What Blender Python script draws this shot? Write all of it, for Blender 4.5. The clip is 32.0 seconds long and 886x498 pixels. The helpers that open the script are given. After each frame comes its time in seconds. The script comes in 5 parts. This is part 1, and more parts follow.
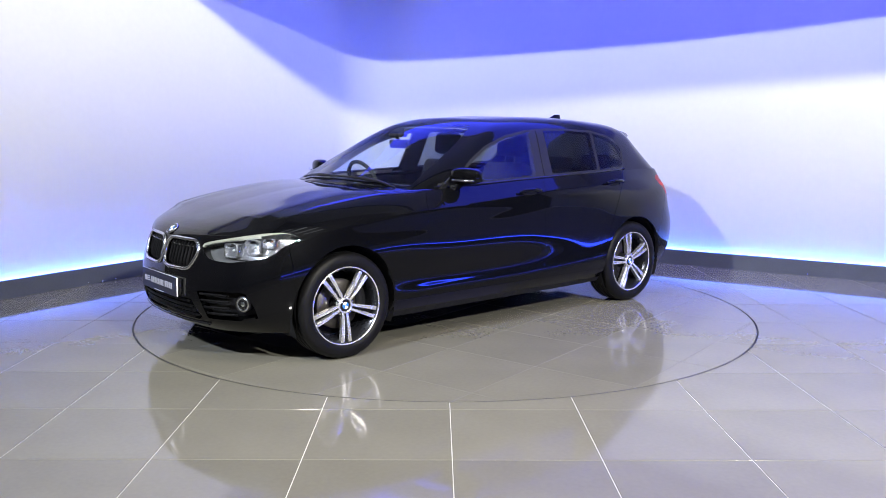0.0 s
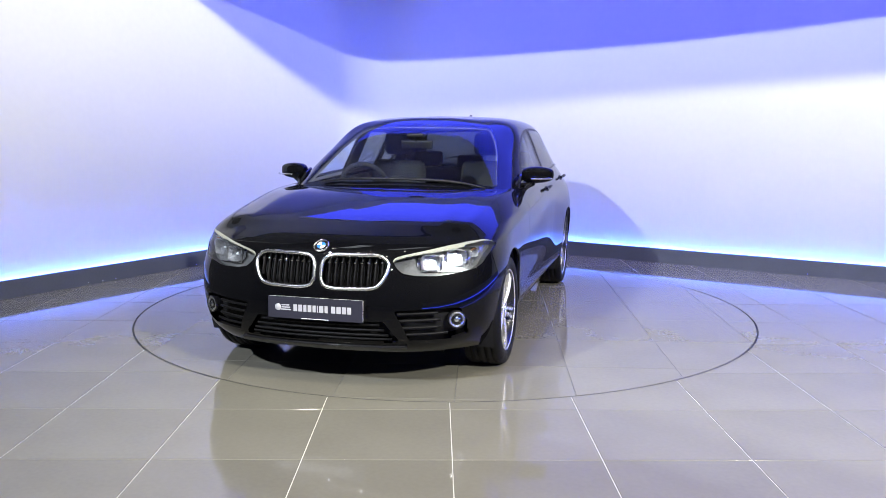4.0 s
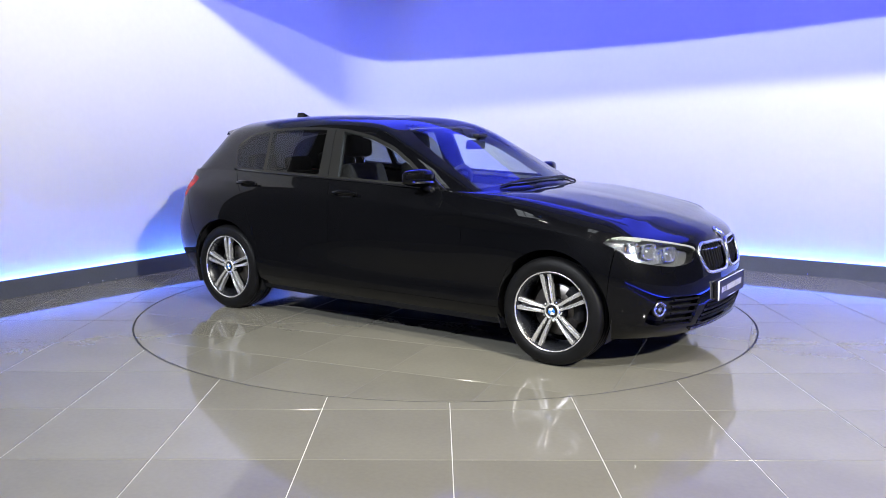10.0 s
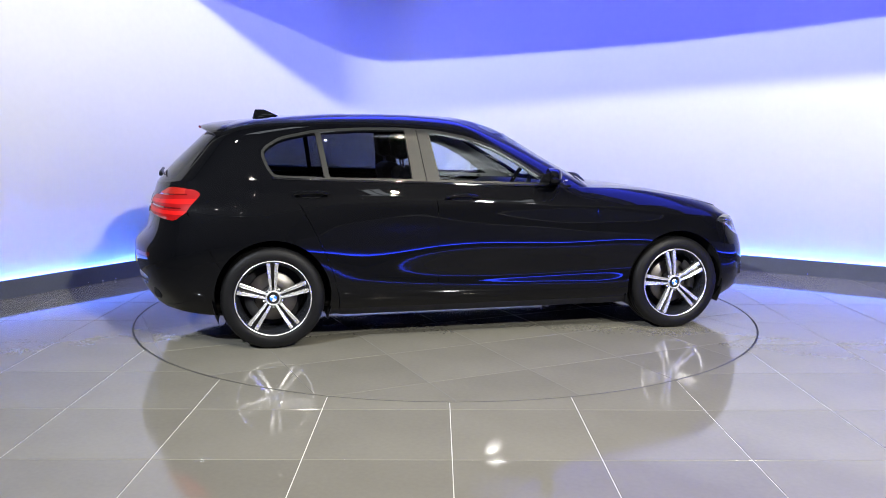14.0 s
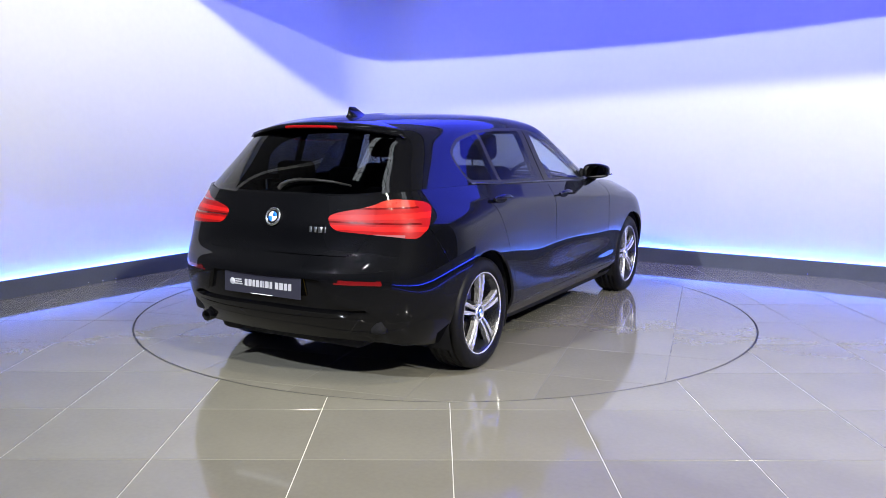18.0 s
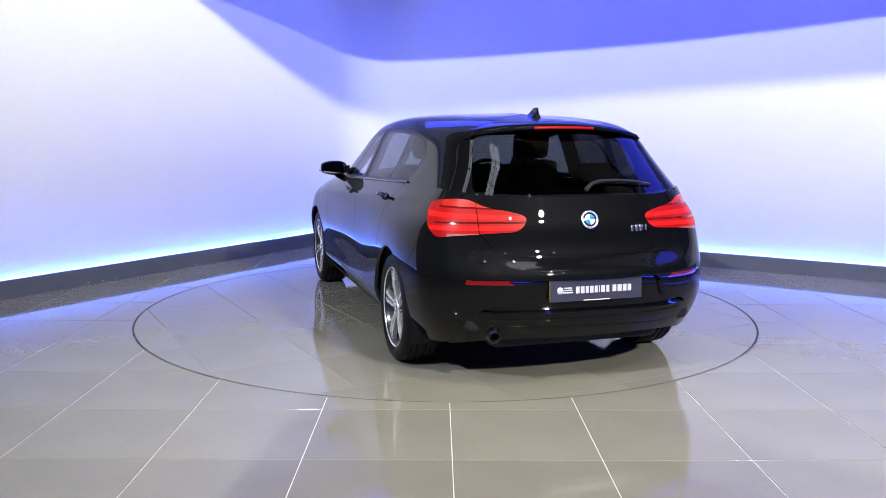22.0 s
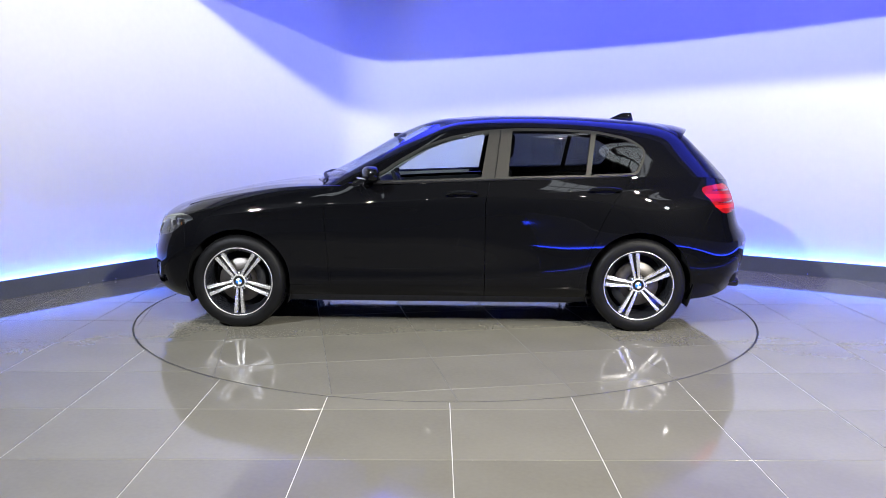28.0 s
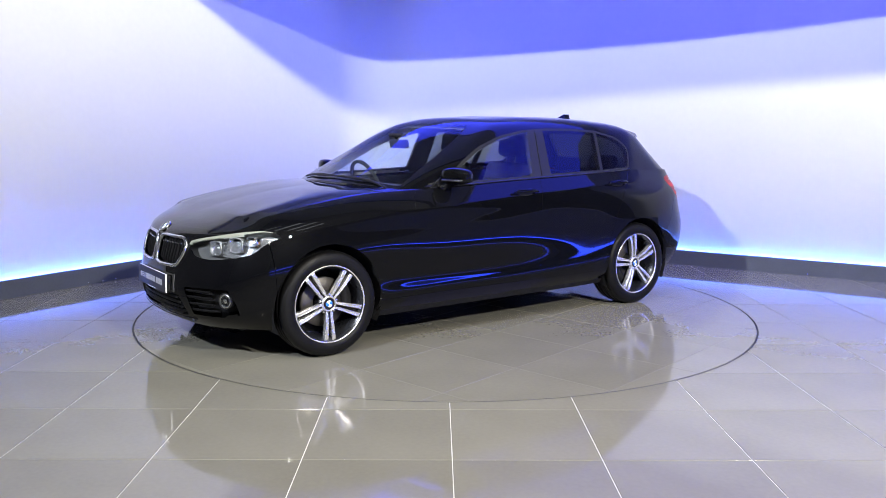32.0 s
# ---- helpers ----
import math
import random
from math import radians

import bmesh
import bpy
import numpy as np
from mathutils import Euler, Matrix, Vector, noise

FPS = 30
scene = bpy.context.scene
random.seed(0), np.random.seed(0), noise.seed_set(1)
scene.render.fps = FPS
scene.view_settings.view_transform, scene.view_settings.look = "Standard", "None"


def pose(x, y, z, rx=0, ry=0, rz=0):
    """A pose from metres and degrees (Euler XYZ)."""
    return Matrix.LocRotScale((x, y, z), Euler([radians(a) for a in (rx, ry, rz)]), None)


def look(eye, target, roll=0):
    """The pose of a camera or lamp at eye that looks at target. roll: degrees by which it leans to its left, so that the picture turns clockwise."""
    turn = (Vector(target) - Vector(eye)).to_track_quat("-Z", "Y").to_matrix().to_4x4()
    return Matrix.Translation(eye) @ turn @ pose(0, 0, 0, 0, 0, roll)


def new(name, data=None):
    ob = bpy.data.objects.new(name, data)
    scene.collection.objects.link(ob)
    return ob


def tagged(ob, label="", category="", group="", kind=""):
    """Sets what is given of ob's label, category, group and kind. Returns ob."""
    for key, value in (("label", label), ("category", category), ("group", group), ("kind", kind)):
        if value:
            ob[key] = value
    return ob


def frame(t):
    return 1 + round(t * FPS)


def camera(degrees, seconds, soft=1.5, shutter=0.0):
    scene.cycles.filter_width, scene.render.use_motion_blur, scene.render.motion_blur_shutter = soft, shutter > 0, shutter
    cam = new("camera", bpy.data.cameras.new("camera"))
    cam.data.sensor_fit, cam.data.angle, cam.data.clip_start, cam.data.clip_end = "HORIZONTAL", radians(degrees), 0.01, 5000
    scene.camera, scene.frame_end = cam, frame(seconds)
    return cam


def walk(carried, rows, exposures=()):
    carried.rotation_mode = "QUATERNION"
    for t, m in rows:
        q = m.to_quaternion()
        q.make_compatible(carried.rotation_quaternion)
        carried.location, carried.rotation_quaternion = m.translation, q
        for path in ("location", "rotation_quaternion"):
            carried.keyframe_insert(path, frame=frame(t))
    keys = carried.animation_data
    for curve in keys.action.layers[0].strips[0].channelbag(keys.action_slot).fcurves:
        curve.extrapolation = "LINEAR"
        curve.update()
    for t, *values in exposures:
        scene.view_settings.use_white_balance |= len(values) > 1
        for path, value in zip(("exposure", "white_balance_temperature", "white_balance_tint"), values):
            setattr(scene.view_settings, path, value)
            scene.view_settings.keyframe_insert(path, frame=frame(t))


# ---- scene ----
# ---- camera ----
cam = camera(56.22, 32.0, soft=0.85)
EYE = (0.0, -6.2119, 1.3402)
AIM = (-0.0190, 0.0, 0.4455)
walk(cam, [(0.0, look(EYE, AIM, 0.279)), (32.0, look(EYE, AIM, 0.279))], exposures=[(0.0, 0.0), (32.0, 0.0)])

# ---- room frame: corner of the two white walls, first axis along the right wall, second towards the camera ----
CORNER = Vector((-1.011, 4.26, 0.0))
TURN = -31.85
ROOM = pose(CORNER.x, CORNER.y, 0, 0, 0, TURN)
ROOM_X, ROOM_Y, LEFT_END = 15.0, 15.0, 5.4
LOW_Z, HIGH_Z, SKIRT_H = 3.12, 6.3, 0.146
RETURN_X, RETURN_END = 6.95, 7.85
# the curved edge of the lowered ceiling: metres along the right wall and out from it
EDGE = [(0.0, 5.2), (0.30, 4.75), (0.50, 4.3), (0.66, 4.0), (0.78, 3.78), (0.92, 3.63), (1.10, 3.57), (1.4, 3.55), (1.8, 3.55), (2.2, 3.53), (2.6, 3.5), (3.0, 3.465), (3.4, 3.42),
        (3.8, 3.35), (4.2, 3.26), (4.6, 3.15), (5.0, 3.04), (5.4, 2.95), (5.8, 2.885), (6.4, 2.80), (7.2, 2.70), (8.0, 2.6), (10.0, 2.45), (12.0, 2.3), (15.0, 2.2)]


def room(x, y, z=0.0):
    """A world place from metres along the right wall, metres out from it and height."""
    return ROOM @ Vector((x, -y, z))


# ---- world and lamps ----
world = bpy.data.worlds.new("world")
scene.world = world
world.use_nodes = True
world.node_tree.nodes["Background"].inputs[0].default_value = (0.05, 0.06, 0.09, 1)
world.node_tree.nodes["Background"].inputs[1].default_value = 0.1


def spot_lamp(place, target, watts, colour, radius, cone=120, blend=0.6):
    data = bpy.data.lights.new("ceiling_spot_light", "SPOT")
    data.energy, data.color, data.shadow_soft_size = watts, colour, radius
    data.spot_size, data.spot_blend = radians(cone), blend
    ob = new("ceiling_spot_light", data)
    ob.matrix_world = look(place, target)
    return ob


WARM, COOL = (0.975, 0.965, 0.915), (0.82, 0.88, 1.0)
SPOT_A, SPOT_B = (5.3, -9.5, 5.90), (-4.2, -6.5, 5.07)
spot_lamp(SPOT_A, (-1.0, 1.0, 0.5), 7700, WARM, 0.17, 66, 0.3)
spot_lamp(SPOT_B, (2.0, 2.4, 0.9), 3800, COOL, 0.05, 68, 0.8)

for place, target, watts in (((1.6, -4.4, 5.9), (0.9, -2.3, 0), 800), ((3.6, -5.6, 5.9), (1.9, -2.2, 0), 780), ((-1.6, -5.2, 5.9), (-0.8, -2.6, 0), 60), ((0.2, -6.6, 5.9), (0.5, -3.2, 0), 400), ((1.0, -9.6, 5.9), (1.0, -10.2, 0), 650), ((-3.0, -9.0, 5.9), (-3.4, -9.6, 0), 450)):
    spot_lamp(place, target, watts, (1.0, 0.90, 0.72), 0.04, 58, 0.9)

# ---- materials ----


def nodes_of(name):
    m = bpy.data.materials.new(name)
    m.use_nodes = True
    return m, m.node_tree.nodes, m.node_tree.links, m.node_tree.nodes["Principled BSDF"]


def setp(b, **kw):
    names = {"base": "Base Color", "rough": "Roughness", "metal": "Metallic", "ior": "IOR", "coat": "Coat Weight",
             "coat_rough": "Coat Roughness", "trans": "Transmission Weight", "alpha": "Alpha", "spec": "Specular IOR Level",
             "emit": "Emission Color", "power": "Emission Strength"}
    for k, v in kw.items():
        b.inputs[names[k]].default_value = (*v, 1) if isinstance(v, tuple) and len(v) == 3 else v


def plain(name, base, rough=0.5, metal=0.0, coat=0.0, grain=0.0, size=40.0, bump=0.0, vary=0.12, **kw):
    """A surface with colour and gloss that vary at two sizes and a fine relief."""
    m, n, l, b = nodes_of(name)
    setp(b, base=base, rough=rough, metal=metal, coat=coat, **kw)
    tc = n.new("ShaderNodeTexCoord")
    if vary:
        big, fine = n.new("ShaderNodeTexNoise"), n.new("ShaderNodeTexNoise")
        big.inputs["Scale"].default_value, fine.inputs["Scale"].default_value = size * 0.08, size
        big.inputs["Detail"].default_value = fine.inputs["Detail"].default_value = 4
        add = n.new("ShaderNodeMath")
        add.operation = "ADD"
        for k, t in enumerate((big, fine)):
            l.new(tc.outputs["Object"], t.inputs["Vector"])
            l.new(t.outputs["Fac"], add.inputs[k])
        ramp = n.new("ShaderNodeMapRange")
        ramp.inputs["From Min"].default_value, ramp.inputs["From Max"].default_value = 0.6, 1.4
        ramp.inputs["To Min"].default_value, ramp.inputs["To Max"].default_value = 1 - vary, 1 + vary
        l.new(add.outputs[0], ramp.inputs["Value"])
        mul = n.new("ShaderNodeVectorMath")
        mul.operation = "SCALE"
        mul.inputs[0].default_value = base
        l.new(ramp.outputs[0], mul.inputs["Scale"])
        l.new(mul.outputs[0], b.inputs["Base Color"])
        rr = n.new("ShaderNodeMath")
        rr.operation, rr.use_clamp = "MULTIPLY", True
        rr.inputs[1].default_value = rough
        l.new(ramp.outputs[0], rr.inputs[0])
        l.new(rr.outputs[0], b.inputs["Roughness"])
        if bump:
            bp = n.new("ShaderNodeBump")
            bp.inputs["Strength"].default_value, bp.inputs["Distance"].default_value = bump, 0.002
            l.new(add.outputs[0], bp.inputs["Height"])
            l.new(bp.outputs[0], b.inputs["Normal"])
    return m


def glow(name, colour, power):
    m, n, l, b = nodes_of(name)
    setp(b, base=(0.02, 0.02, 0.02), emit=colour, power=power)
    return m


def tile_material(name, base, rough):
    """Polished porcelain: cloudy grey, each tile a little different, faint smears in the gloss."""
    m, n, l, b = nodes_of(name)
    tc, info = n.new("ShaderNodeTexCoord"), n.new("ShaderNodeObjectInfo")
    cloud, fine, smear = (n.new("ShaderNodeTexNoise") for _ in range(3))
    for t, s, d in ((cloud, 1.4, 5), (fine, 45, 3), (smear, 3.0, 6)):
        t.inputs["Scale"].default_value, t.inputs["Detail"].default_value = s, d
    for t in (cloud, smear):
        l.new(tc.outputs["Object"], t.inputs["Vector"])
    l.new(tc.outputs["Object"], fine.inputs["Vector"])
    mix = n.new("ShaderNodeMath")
    mix.operation = "ADD"
    l.new(cloud.outputs["Fac"], mix.inputs[0])
    half = n.new("ShaderNodeMath")
    half.operation = "MULTIPLY"
    half.inputs[1].default_value = 0.35
    l.new(fine.outputs["Fac"], half.inputs[0])
    l.new(half.outputs[0], mix.inputs[1])
    add2 = n.new("ShaderNodeMath")
    add2.operation = "MULTIPLY_ADD"
    add2.inputs[1].default_value = 0.22
    l.new(info.outputs["Random"], add2.inputs[0])
    l.new(mix.outputs[0], add2.inputs[2])
    rng = n.new("ShaderNodeMapRange")
    rng.inputs["From Min"].default_value, rng.inputs["From Max"].default_value = 0.45, 1.1
    rng.inputs["To Min"].default_value, rng.inputs["To Max"].default_value = 0.86, 1.12
    l.new(add2.outputs[0], rng.inputs["Value"])
    mul = n.new("ShaderNodeVectorMath")
    mul.operation = "SCALE"
    mul.inputs[0].default_value = base
    l.new(rng.outputs[0], mul.inputs["Scale"])
    l.new(mul.outputs[0], b.inputs["Base Color"])
    rr = n.new("ShaderNodeMapRange")
    rr.inputs["From Min"].default_value, rr.inputs["From Max"].default_value = 0.35, 0.7
    rr.inputs["To Min"].default_value, rr.inputs["To Max"].default_value = rough * 0.75, rough * 1.5
    l.new(smear.outputs["Fac"], rr.inputs["Value"])
    l.new(rr.outputs[0], b.inputs["Roughness"])
    b.inputs["IOR"].default_value = 1.5
    return m


def paint_black():
    """Deep black car lacquer: dark flakes under a clear coat."""
    m, n, l, b = nodes_of("black_car_paint")
    setp(b, base=(0.0015, 0.0016, 0.0022), rough=0.5, metal=0.0, coat=1.0, coat_rough=0.012, spec=0.02)
    b.inputs["Coat IOR"].default_value = 1.33
    tc, wave = n.new("ShaderNodeTexCoord"), n.new("ShaderNodeTexNoise")
    wave.inputs["Scale"].default_value, wave.inputs["Detail"].default_value = 260, 2
    l.new(tc.outputs["Object"], wave.inputs["Vector"])
    bp = n.new("ShaderNodeBump")
    bp.inputs["Strength"].default_value, bp.inputs["Distance"].default_value = 0.03, 0.0004
    l.new(wave.outputs["Fac"], bp.inputs["Height"])
    l.new(bp.outputs[0], b.inputs["Coat Normal"])
    return m


def glass(name, tint, rough=0.0, alpha=0.35):
    """Thin tinted glass: a clear share that lets the light through straight, and a gloss."""
    m, n, l, b = nodes_of(name)
    n.remove(b)
    out = n["Material Output"]
    tr, gl, mix, lw = n.new("ShaderNodeBsdfTransparent"), n.new("ShaderNodeBsdfGlossy"), n.new("ShaderNodeMixShader"), n.new("ShaderNodeLayerWeight")
    tr.inputs[0].default_value = (*tint, 1)
    gl.inputs["Roughness"].default_value = rough
    lw.inputs[0].default_value = 0.5
    power, scale_ = n.new("ShaderNodeMath"), n.new("ShaderNodeMath")
    power.operation, scale_.operation = "POWER", "MULTIPLY_ADD"
    power.inputs[1].default_value = 5.0
    scale_.inputs[1].default_value, scale_.inputs[2].default_value = 0.92, 0.035
    l.new(lw.outputs["Facing"], power.inputs[0])
    l.new(power.outputs[0], scale_.inputs[0])
    l.new(scale_.outputs[0], mix.inputs[0])
    l.new(tr.outputs[0], mix.inputs[1])
    l.new(gl.outputs[0], mix.inputs[2])
    l.new(mix.outputs[0], out.inputs[0])
    return m


M_WALL = plain("white_wall_paint", (0.80, 0.80, 0.79), 0.75, size=18, bump=0.05, vary=0.02)
M_DARK_WALL = plain("dark_grey_wall_paint", (0.04, 0.04, 0.043), 0.7, size=12, bump=0.1, vary=0.1)
M_BACK = plain("mid_grey_wall_paint", (0.16, 0.16, 0.165), 0.7, size=12, bump=0.1, vary=0.1)
M_SIDE = plain("grey_partition_paint", (0.32, 0.32, 0.33), 0.75, size=18, bump=0.05, vary=0.03)
M_CEIL = plain("white_ceiling_paint", (0.75, 0.75, 0.75), 0.8, size=14, bump=0.05, vary=0.03)
M_HIGH = plain("dark_ceiling_paint", (0.03, 0.03, 0.032), 0.8, size=14, bump=0.05, vary=0.05)
M_SKIRT = plain("grey_skirting_paint", (0.055, 0.06, 0.072), 0.42, size=60, bump=0.1, vary=0.15)
M_TILE = tile_material("polished_grey_porcelain", (0.150, 0.143, 0.118), 0.06)
M_GROUT = plain("pale_grout", (0.46, 0.445, 0.41), 0.8, size=90, bump=0.3, vary=0.2)
M_GAP = plain("dark_steel_rim", (0.003, 0.003, 0.003), 0.6, metal=0.0, size=60, vary=0.2)
M_STEEL = plain("bright_steel", (0.75, 0.75, 0.77), 0.2, metal=1.0, size=90, vary=0.05)
M_SKY = glow("daylight_pane", (0.86, 0.93, 1.0), 5.0)
M_TABLE = plain("grey_grout", (0.075, 0.073, 0.066), 0.8, size=90, bump=0.3, vary=0.2)
M_LED = glow("blue_led_glow", (0.070, 0.18, 1.0), 98.0)
M_LED_SIDE = glow("deep_blue_led_glow", (0.025, 0.06, 1.0), 60.0)
M_CEIL_GLOW = glow("blue_ceiling_glow", (0.055, 0.075, 1.0), 5.7)
M_PAINT = paint_black()
M_BLACK = plain("satin_black_plastic", (0.008, 0.008, 0.009), 0.45, size=220, bump=0.25, vary=0.15, spec=0.3)
M_TRIM = plain("matt_dark_trim", (0.013, 0.013, 0.012), 0.33, size=200, bump=0.05, vary=0.08, spec=0.20)
M_UNDER = plain("underbody_black", (0.007, 0.007, 0.008), 0.8, size=30, bump=0.4, vary=0.3, spec=0.2)

# ---- mesh helpers ----


def mesh_of(name, bm, mat, smooth=True):
    me = bpy.data.meshes.new(name)
    bm.to_mesh(me)
    bm.free()
    me.materials.append(mat)
    for p in me.polygons:
        p.use_smooth = smooth
    return me


def link(name, me, parent=None, label="", m=None):
    ob = new(name, me)
    if parent:
        ob.parent = parent
    if m is not None:
        ob.matrix_local = m
    if label:
        tagged(ob, label)
    return ob


def part(name, bm, mat, parent, label="", smooth=True, m=None):
    return link(name, mesh_of(name, bm, mat, smooth), parent, label, m)


def box(lo, hi, bevel=0.0, seg=2, bm=None):
    """A box from corner to corner with rounded edges."""
    out = bmesh.new()
    bmesh.ops.create_cube(out, size=1.0)
    for v in out.verts:
        v.co = Vector([lo[i] + (v.co[i] + 0.5) * (hi[i] - lo[i]) for i in range(3)])
    if bevel:
        bmesh.ops.bevel(out, geom=out.edges[:], offset=bevel, segments=seg, profile=0.5, affect="EDGES")
    if bm is None:
        return out
    merge(bm, out)
    return bm


def merge(bm, other, m=None):
    """Adds other's faces to bm and frees it."""
    if m is not None:
        bmesh.ops.transform(other, matrix=m, verts=other.verts)
    idx = {}
    for v in other.verts:
        idx[v] = bm.verts.new(v.co)
    for f in other.faces:
        try:
            bm.faces.new([idx[v] for v in f.verts])
        except ValueError:
            pass
    other.free()
    return bm


def grid(fn, nu, nv, close_u=False, close_v=False):
    """A sheet of nu x nv points fn(i, j)."""
    bm = bmesh.new()
    vs = [[bm.verts.new(fn(i, j)) for j in range(nv)] for i in range(nu)]
    for i in range(nu if close_u else nu - 1):
        for j in range(nv if close_v else nv - 1):
            a, b = (i + 1) % nu, (j + 1) % nv
            bm.faces.new((vs[i][j], vs[a][j], vs[a][b], vs[i][b]))
    return bm


def turned(profile, n=48, axis="y"):
    """A body of revolution round the y axis: profile rows of (radius, y)."""
    def at(i, j):
        a = 2 * math.pi * i / n
        r, y = profile[j]
        return (r * math.cos(a), y, r * math.sin(a)) if axis == "y" else (r * math.cos(a), r * math.sin(a), y)
    return grid(at, n, len(profile), close_u=True)


def tube(points, radius, n=8, closed=False, caps=True):
    """A round rod along points."""
    pts = [Vector(p) for p in points]
    rings = []
    up = Vector((0.013, 0.021, 1.0)).normalized()
    for k, p in enumerate(pts):
        a = pts[k - 1] if (k or closed) else p
        b = pts[(k + 1) % len(pts)] if (k + 1 < len(pts) or closed) else p
        t = (b - a).normalized()
        s = t.cross(up)
        if s.length < 1e-3:
            s = t.cross(Vector((1, 0, 0)))
        s.normalize()
        w = s.cross(t)
        r = radius[k] if isinstance(radius, (list, tuple)) else radius
        rings.append([p + s * (r * math.cos(2 * math.pi * q / n)) + w * (r * math.sin(2 * math.pi * q / n)) for q in range(n)])
    bm = grid(lambda i, j: rings[i][j], len(rings), n, close_u=closed, close_v=True)
    if caps and not closed:
        bm.verts.ensure_lookup_table()
        bm.faces.new([bm.verts[q] for q in range(n)][::-1])
        bm.faces.new([bm.verts[(len(rings) - 1) * n + q] for q in range(n)])
    return bm


def plate(outline, depth, bevel=0.0):
    """A flat plate in xz with the given outline, from y = 0 to y = depth."""
    bm = bmesh.new()
    f = bm.faces.new([bm.verts.new((x, 0, z)) for x, z in outline])
    r = bmesh.ops.extrude_face_region(bm, geom=[f])
    for v in r["geom"]:
        if isinstance(v, bmesh.types.BMVert):
            v.co.y += depth
    if bevel:
        bmesh.ops.bevel(bm, geom=bm.edges[:], offset=bevel, segments=2, profile=0.5, affect="EDGES")
    bmesh.ops.recalc_face_normals(bm, faces=bm.faces)
    return bm


# ---- the room ----
ROUND = 0.55


def wall_line(inset=0.0):
    """The plan of the two white walls in room metres, with the rounded corner."""
    r = ROUND - inset
    pts = [(inset, LEFT_END)]
    pts += [(inset + r - r * math.cos(a), inset + r - r * math.sin(a)) for a in [math.pi / 2 * k / 10 for k in range(11)]]
    pts += [(9.0, inset)]
    return pts


def run_along(line, section):
    """A moulding: the section, rows of (out from the wall, height), swept along a plan line."""
    pts = [Vector((x, -y, 0)) for x, y in line]
    n = []
    for k, p in enumerate(pts):
        a, b = pts[max(k - 1, 0)], pts[min(k + 1, len(pts) - 1)]
        t = (b - a).normalized()
        n.append(Vector((t.y, -t.x, 0)))
    return grid(lambda i, j: pts[i] + n[i] * section[j][0] + Vector((0, 0, section[j][1])), len(pts), len(section), close_v=True)


def slab(name, x0, x1, y0, y1, z0, z1, mat, label, category):
    ob = link(name, mesh_of(name, box((x0, -y1, z0), (x1, -y0, z1)), mat, False), m=ROOM)
    return tagged(ob, label, category, kind="structure")


white = link("wall_white", mesh_of("wall_white", run_along(wall_line(), [(0, -0.05), (0, HIGH_Z + 0.1), (-0.2, HIGH_Z + 0.1), (-0.2, -0.05)]), M_WALL), m=ROOM)
tagged(white, "smooth white painted showroom walls meeting in a rounded corner", "wall", kind="structure")
for f in white.data.polygons:
    f.use_smooth = abs(f.normal.z) < 0.5
slab("wall_left", -0.2, 0, LEFT_END, ROOM_Y + 0.2, -0.05, HIGH_Z + 0.1, M_DARK_WALL, "dark grey painted showroom wall beside the display bay", "wall")
slab("wall_right", 9.0, ROOM_X, -0.2, 0, -0.05, HIGH_Z + 0.1, M_DARK_WALL, "dark grey painted showroom wall beyond the partition", "wall")
slab("wall_back", 0, ROOM_X, ROOM_Y, ROOM_Y + 0.2, -0.05, HIGH_Z + 0.1, M_BACK, "mid grey painted showroom back wall", "wall")
slab("wall_side", ROOM_X, ROOM_X + 0.2, 0, ROOM_Y + 0.2, -0.05, HIGH_Z + 0.1, M_DARK_WALL, "dark grey painted showroom side wall", "wall")


def prism(name, outline, z0, z1, mat, label, category):
    """A flat slab with a plan outline in room metres."""
    bm = bmesh.new()
    rings = [[bm.verts.new((x, -y, z)) for x, y in outline] for z in (z0, z1)]
    for k in range(len(outline)):
        n = (k + 1) % len(outline)
        bm.faces.new((rings[0][k], rings[0][n], rings[1][n], rings[1][k]))
    for ring_ in rings:
        bmesh.ops.triangulate(bm, faces=[bm.faces.new(ring_)])
    bmesh.ops.recalc_face_normals(bm, faces=bm.faces)
    return tagged(link(name, mesh_of(name, bm, mat, False), m=ROOM), label, category, kind="structure")


prism("ceiling_low", EDGE + [(ROOM_X, 0.0), (0.0, 0.0)], LOW_Z, HIGH_Z - 0.1, M_CEIL, "lowered white ceiling with a curved edge over the display corner", "ceiling")
prism("wall_fascia", EDGE + [(x, y + 0.06) for x, y in reversed(EDGE)], LOW_Z + 0.003, HIGH_Z, M_HIGH, "dark curved fascia above the lowered ceiling", "wall")
prism("ceiling_high", [(x, y + 0.06) for x, y in EDGE] + [(ROOM_X, ROOM_Y), (0.0, ROOM_Y)], HIGH_Z, HIGH_Z + 0.1, M_HIGH, "dark high showroom ceiling", "ceiling")

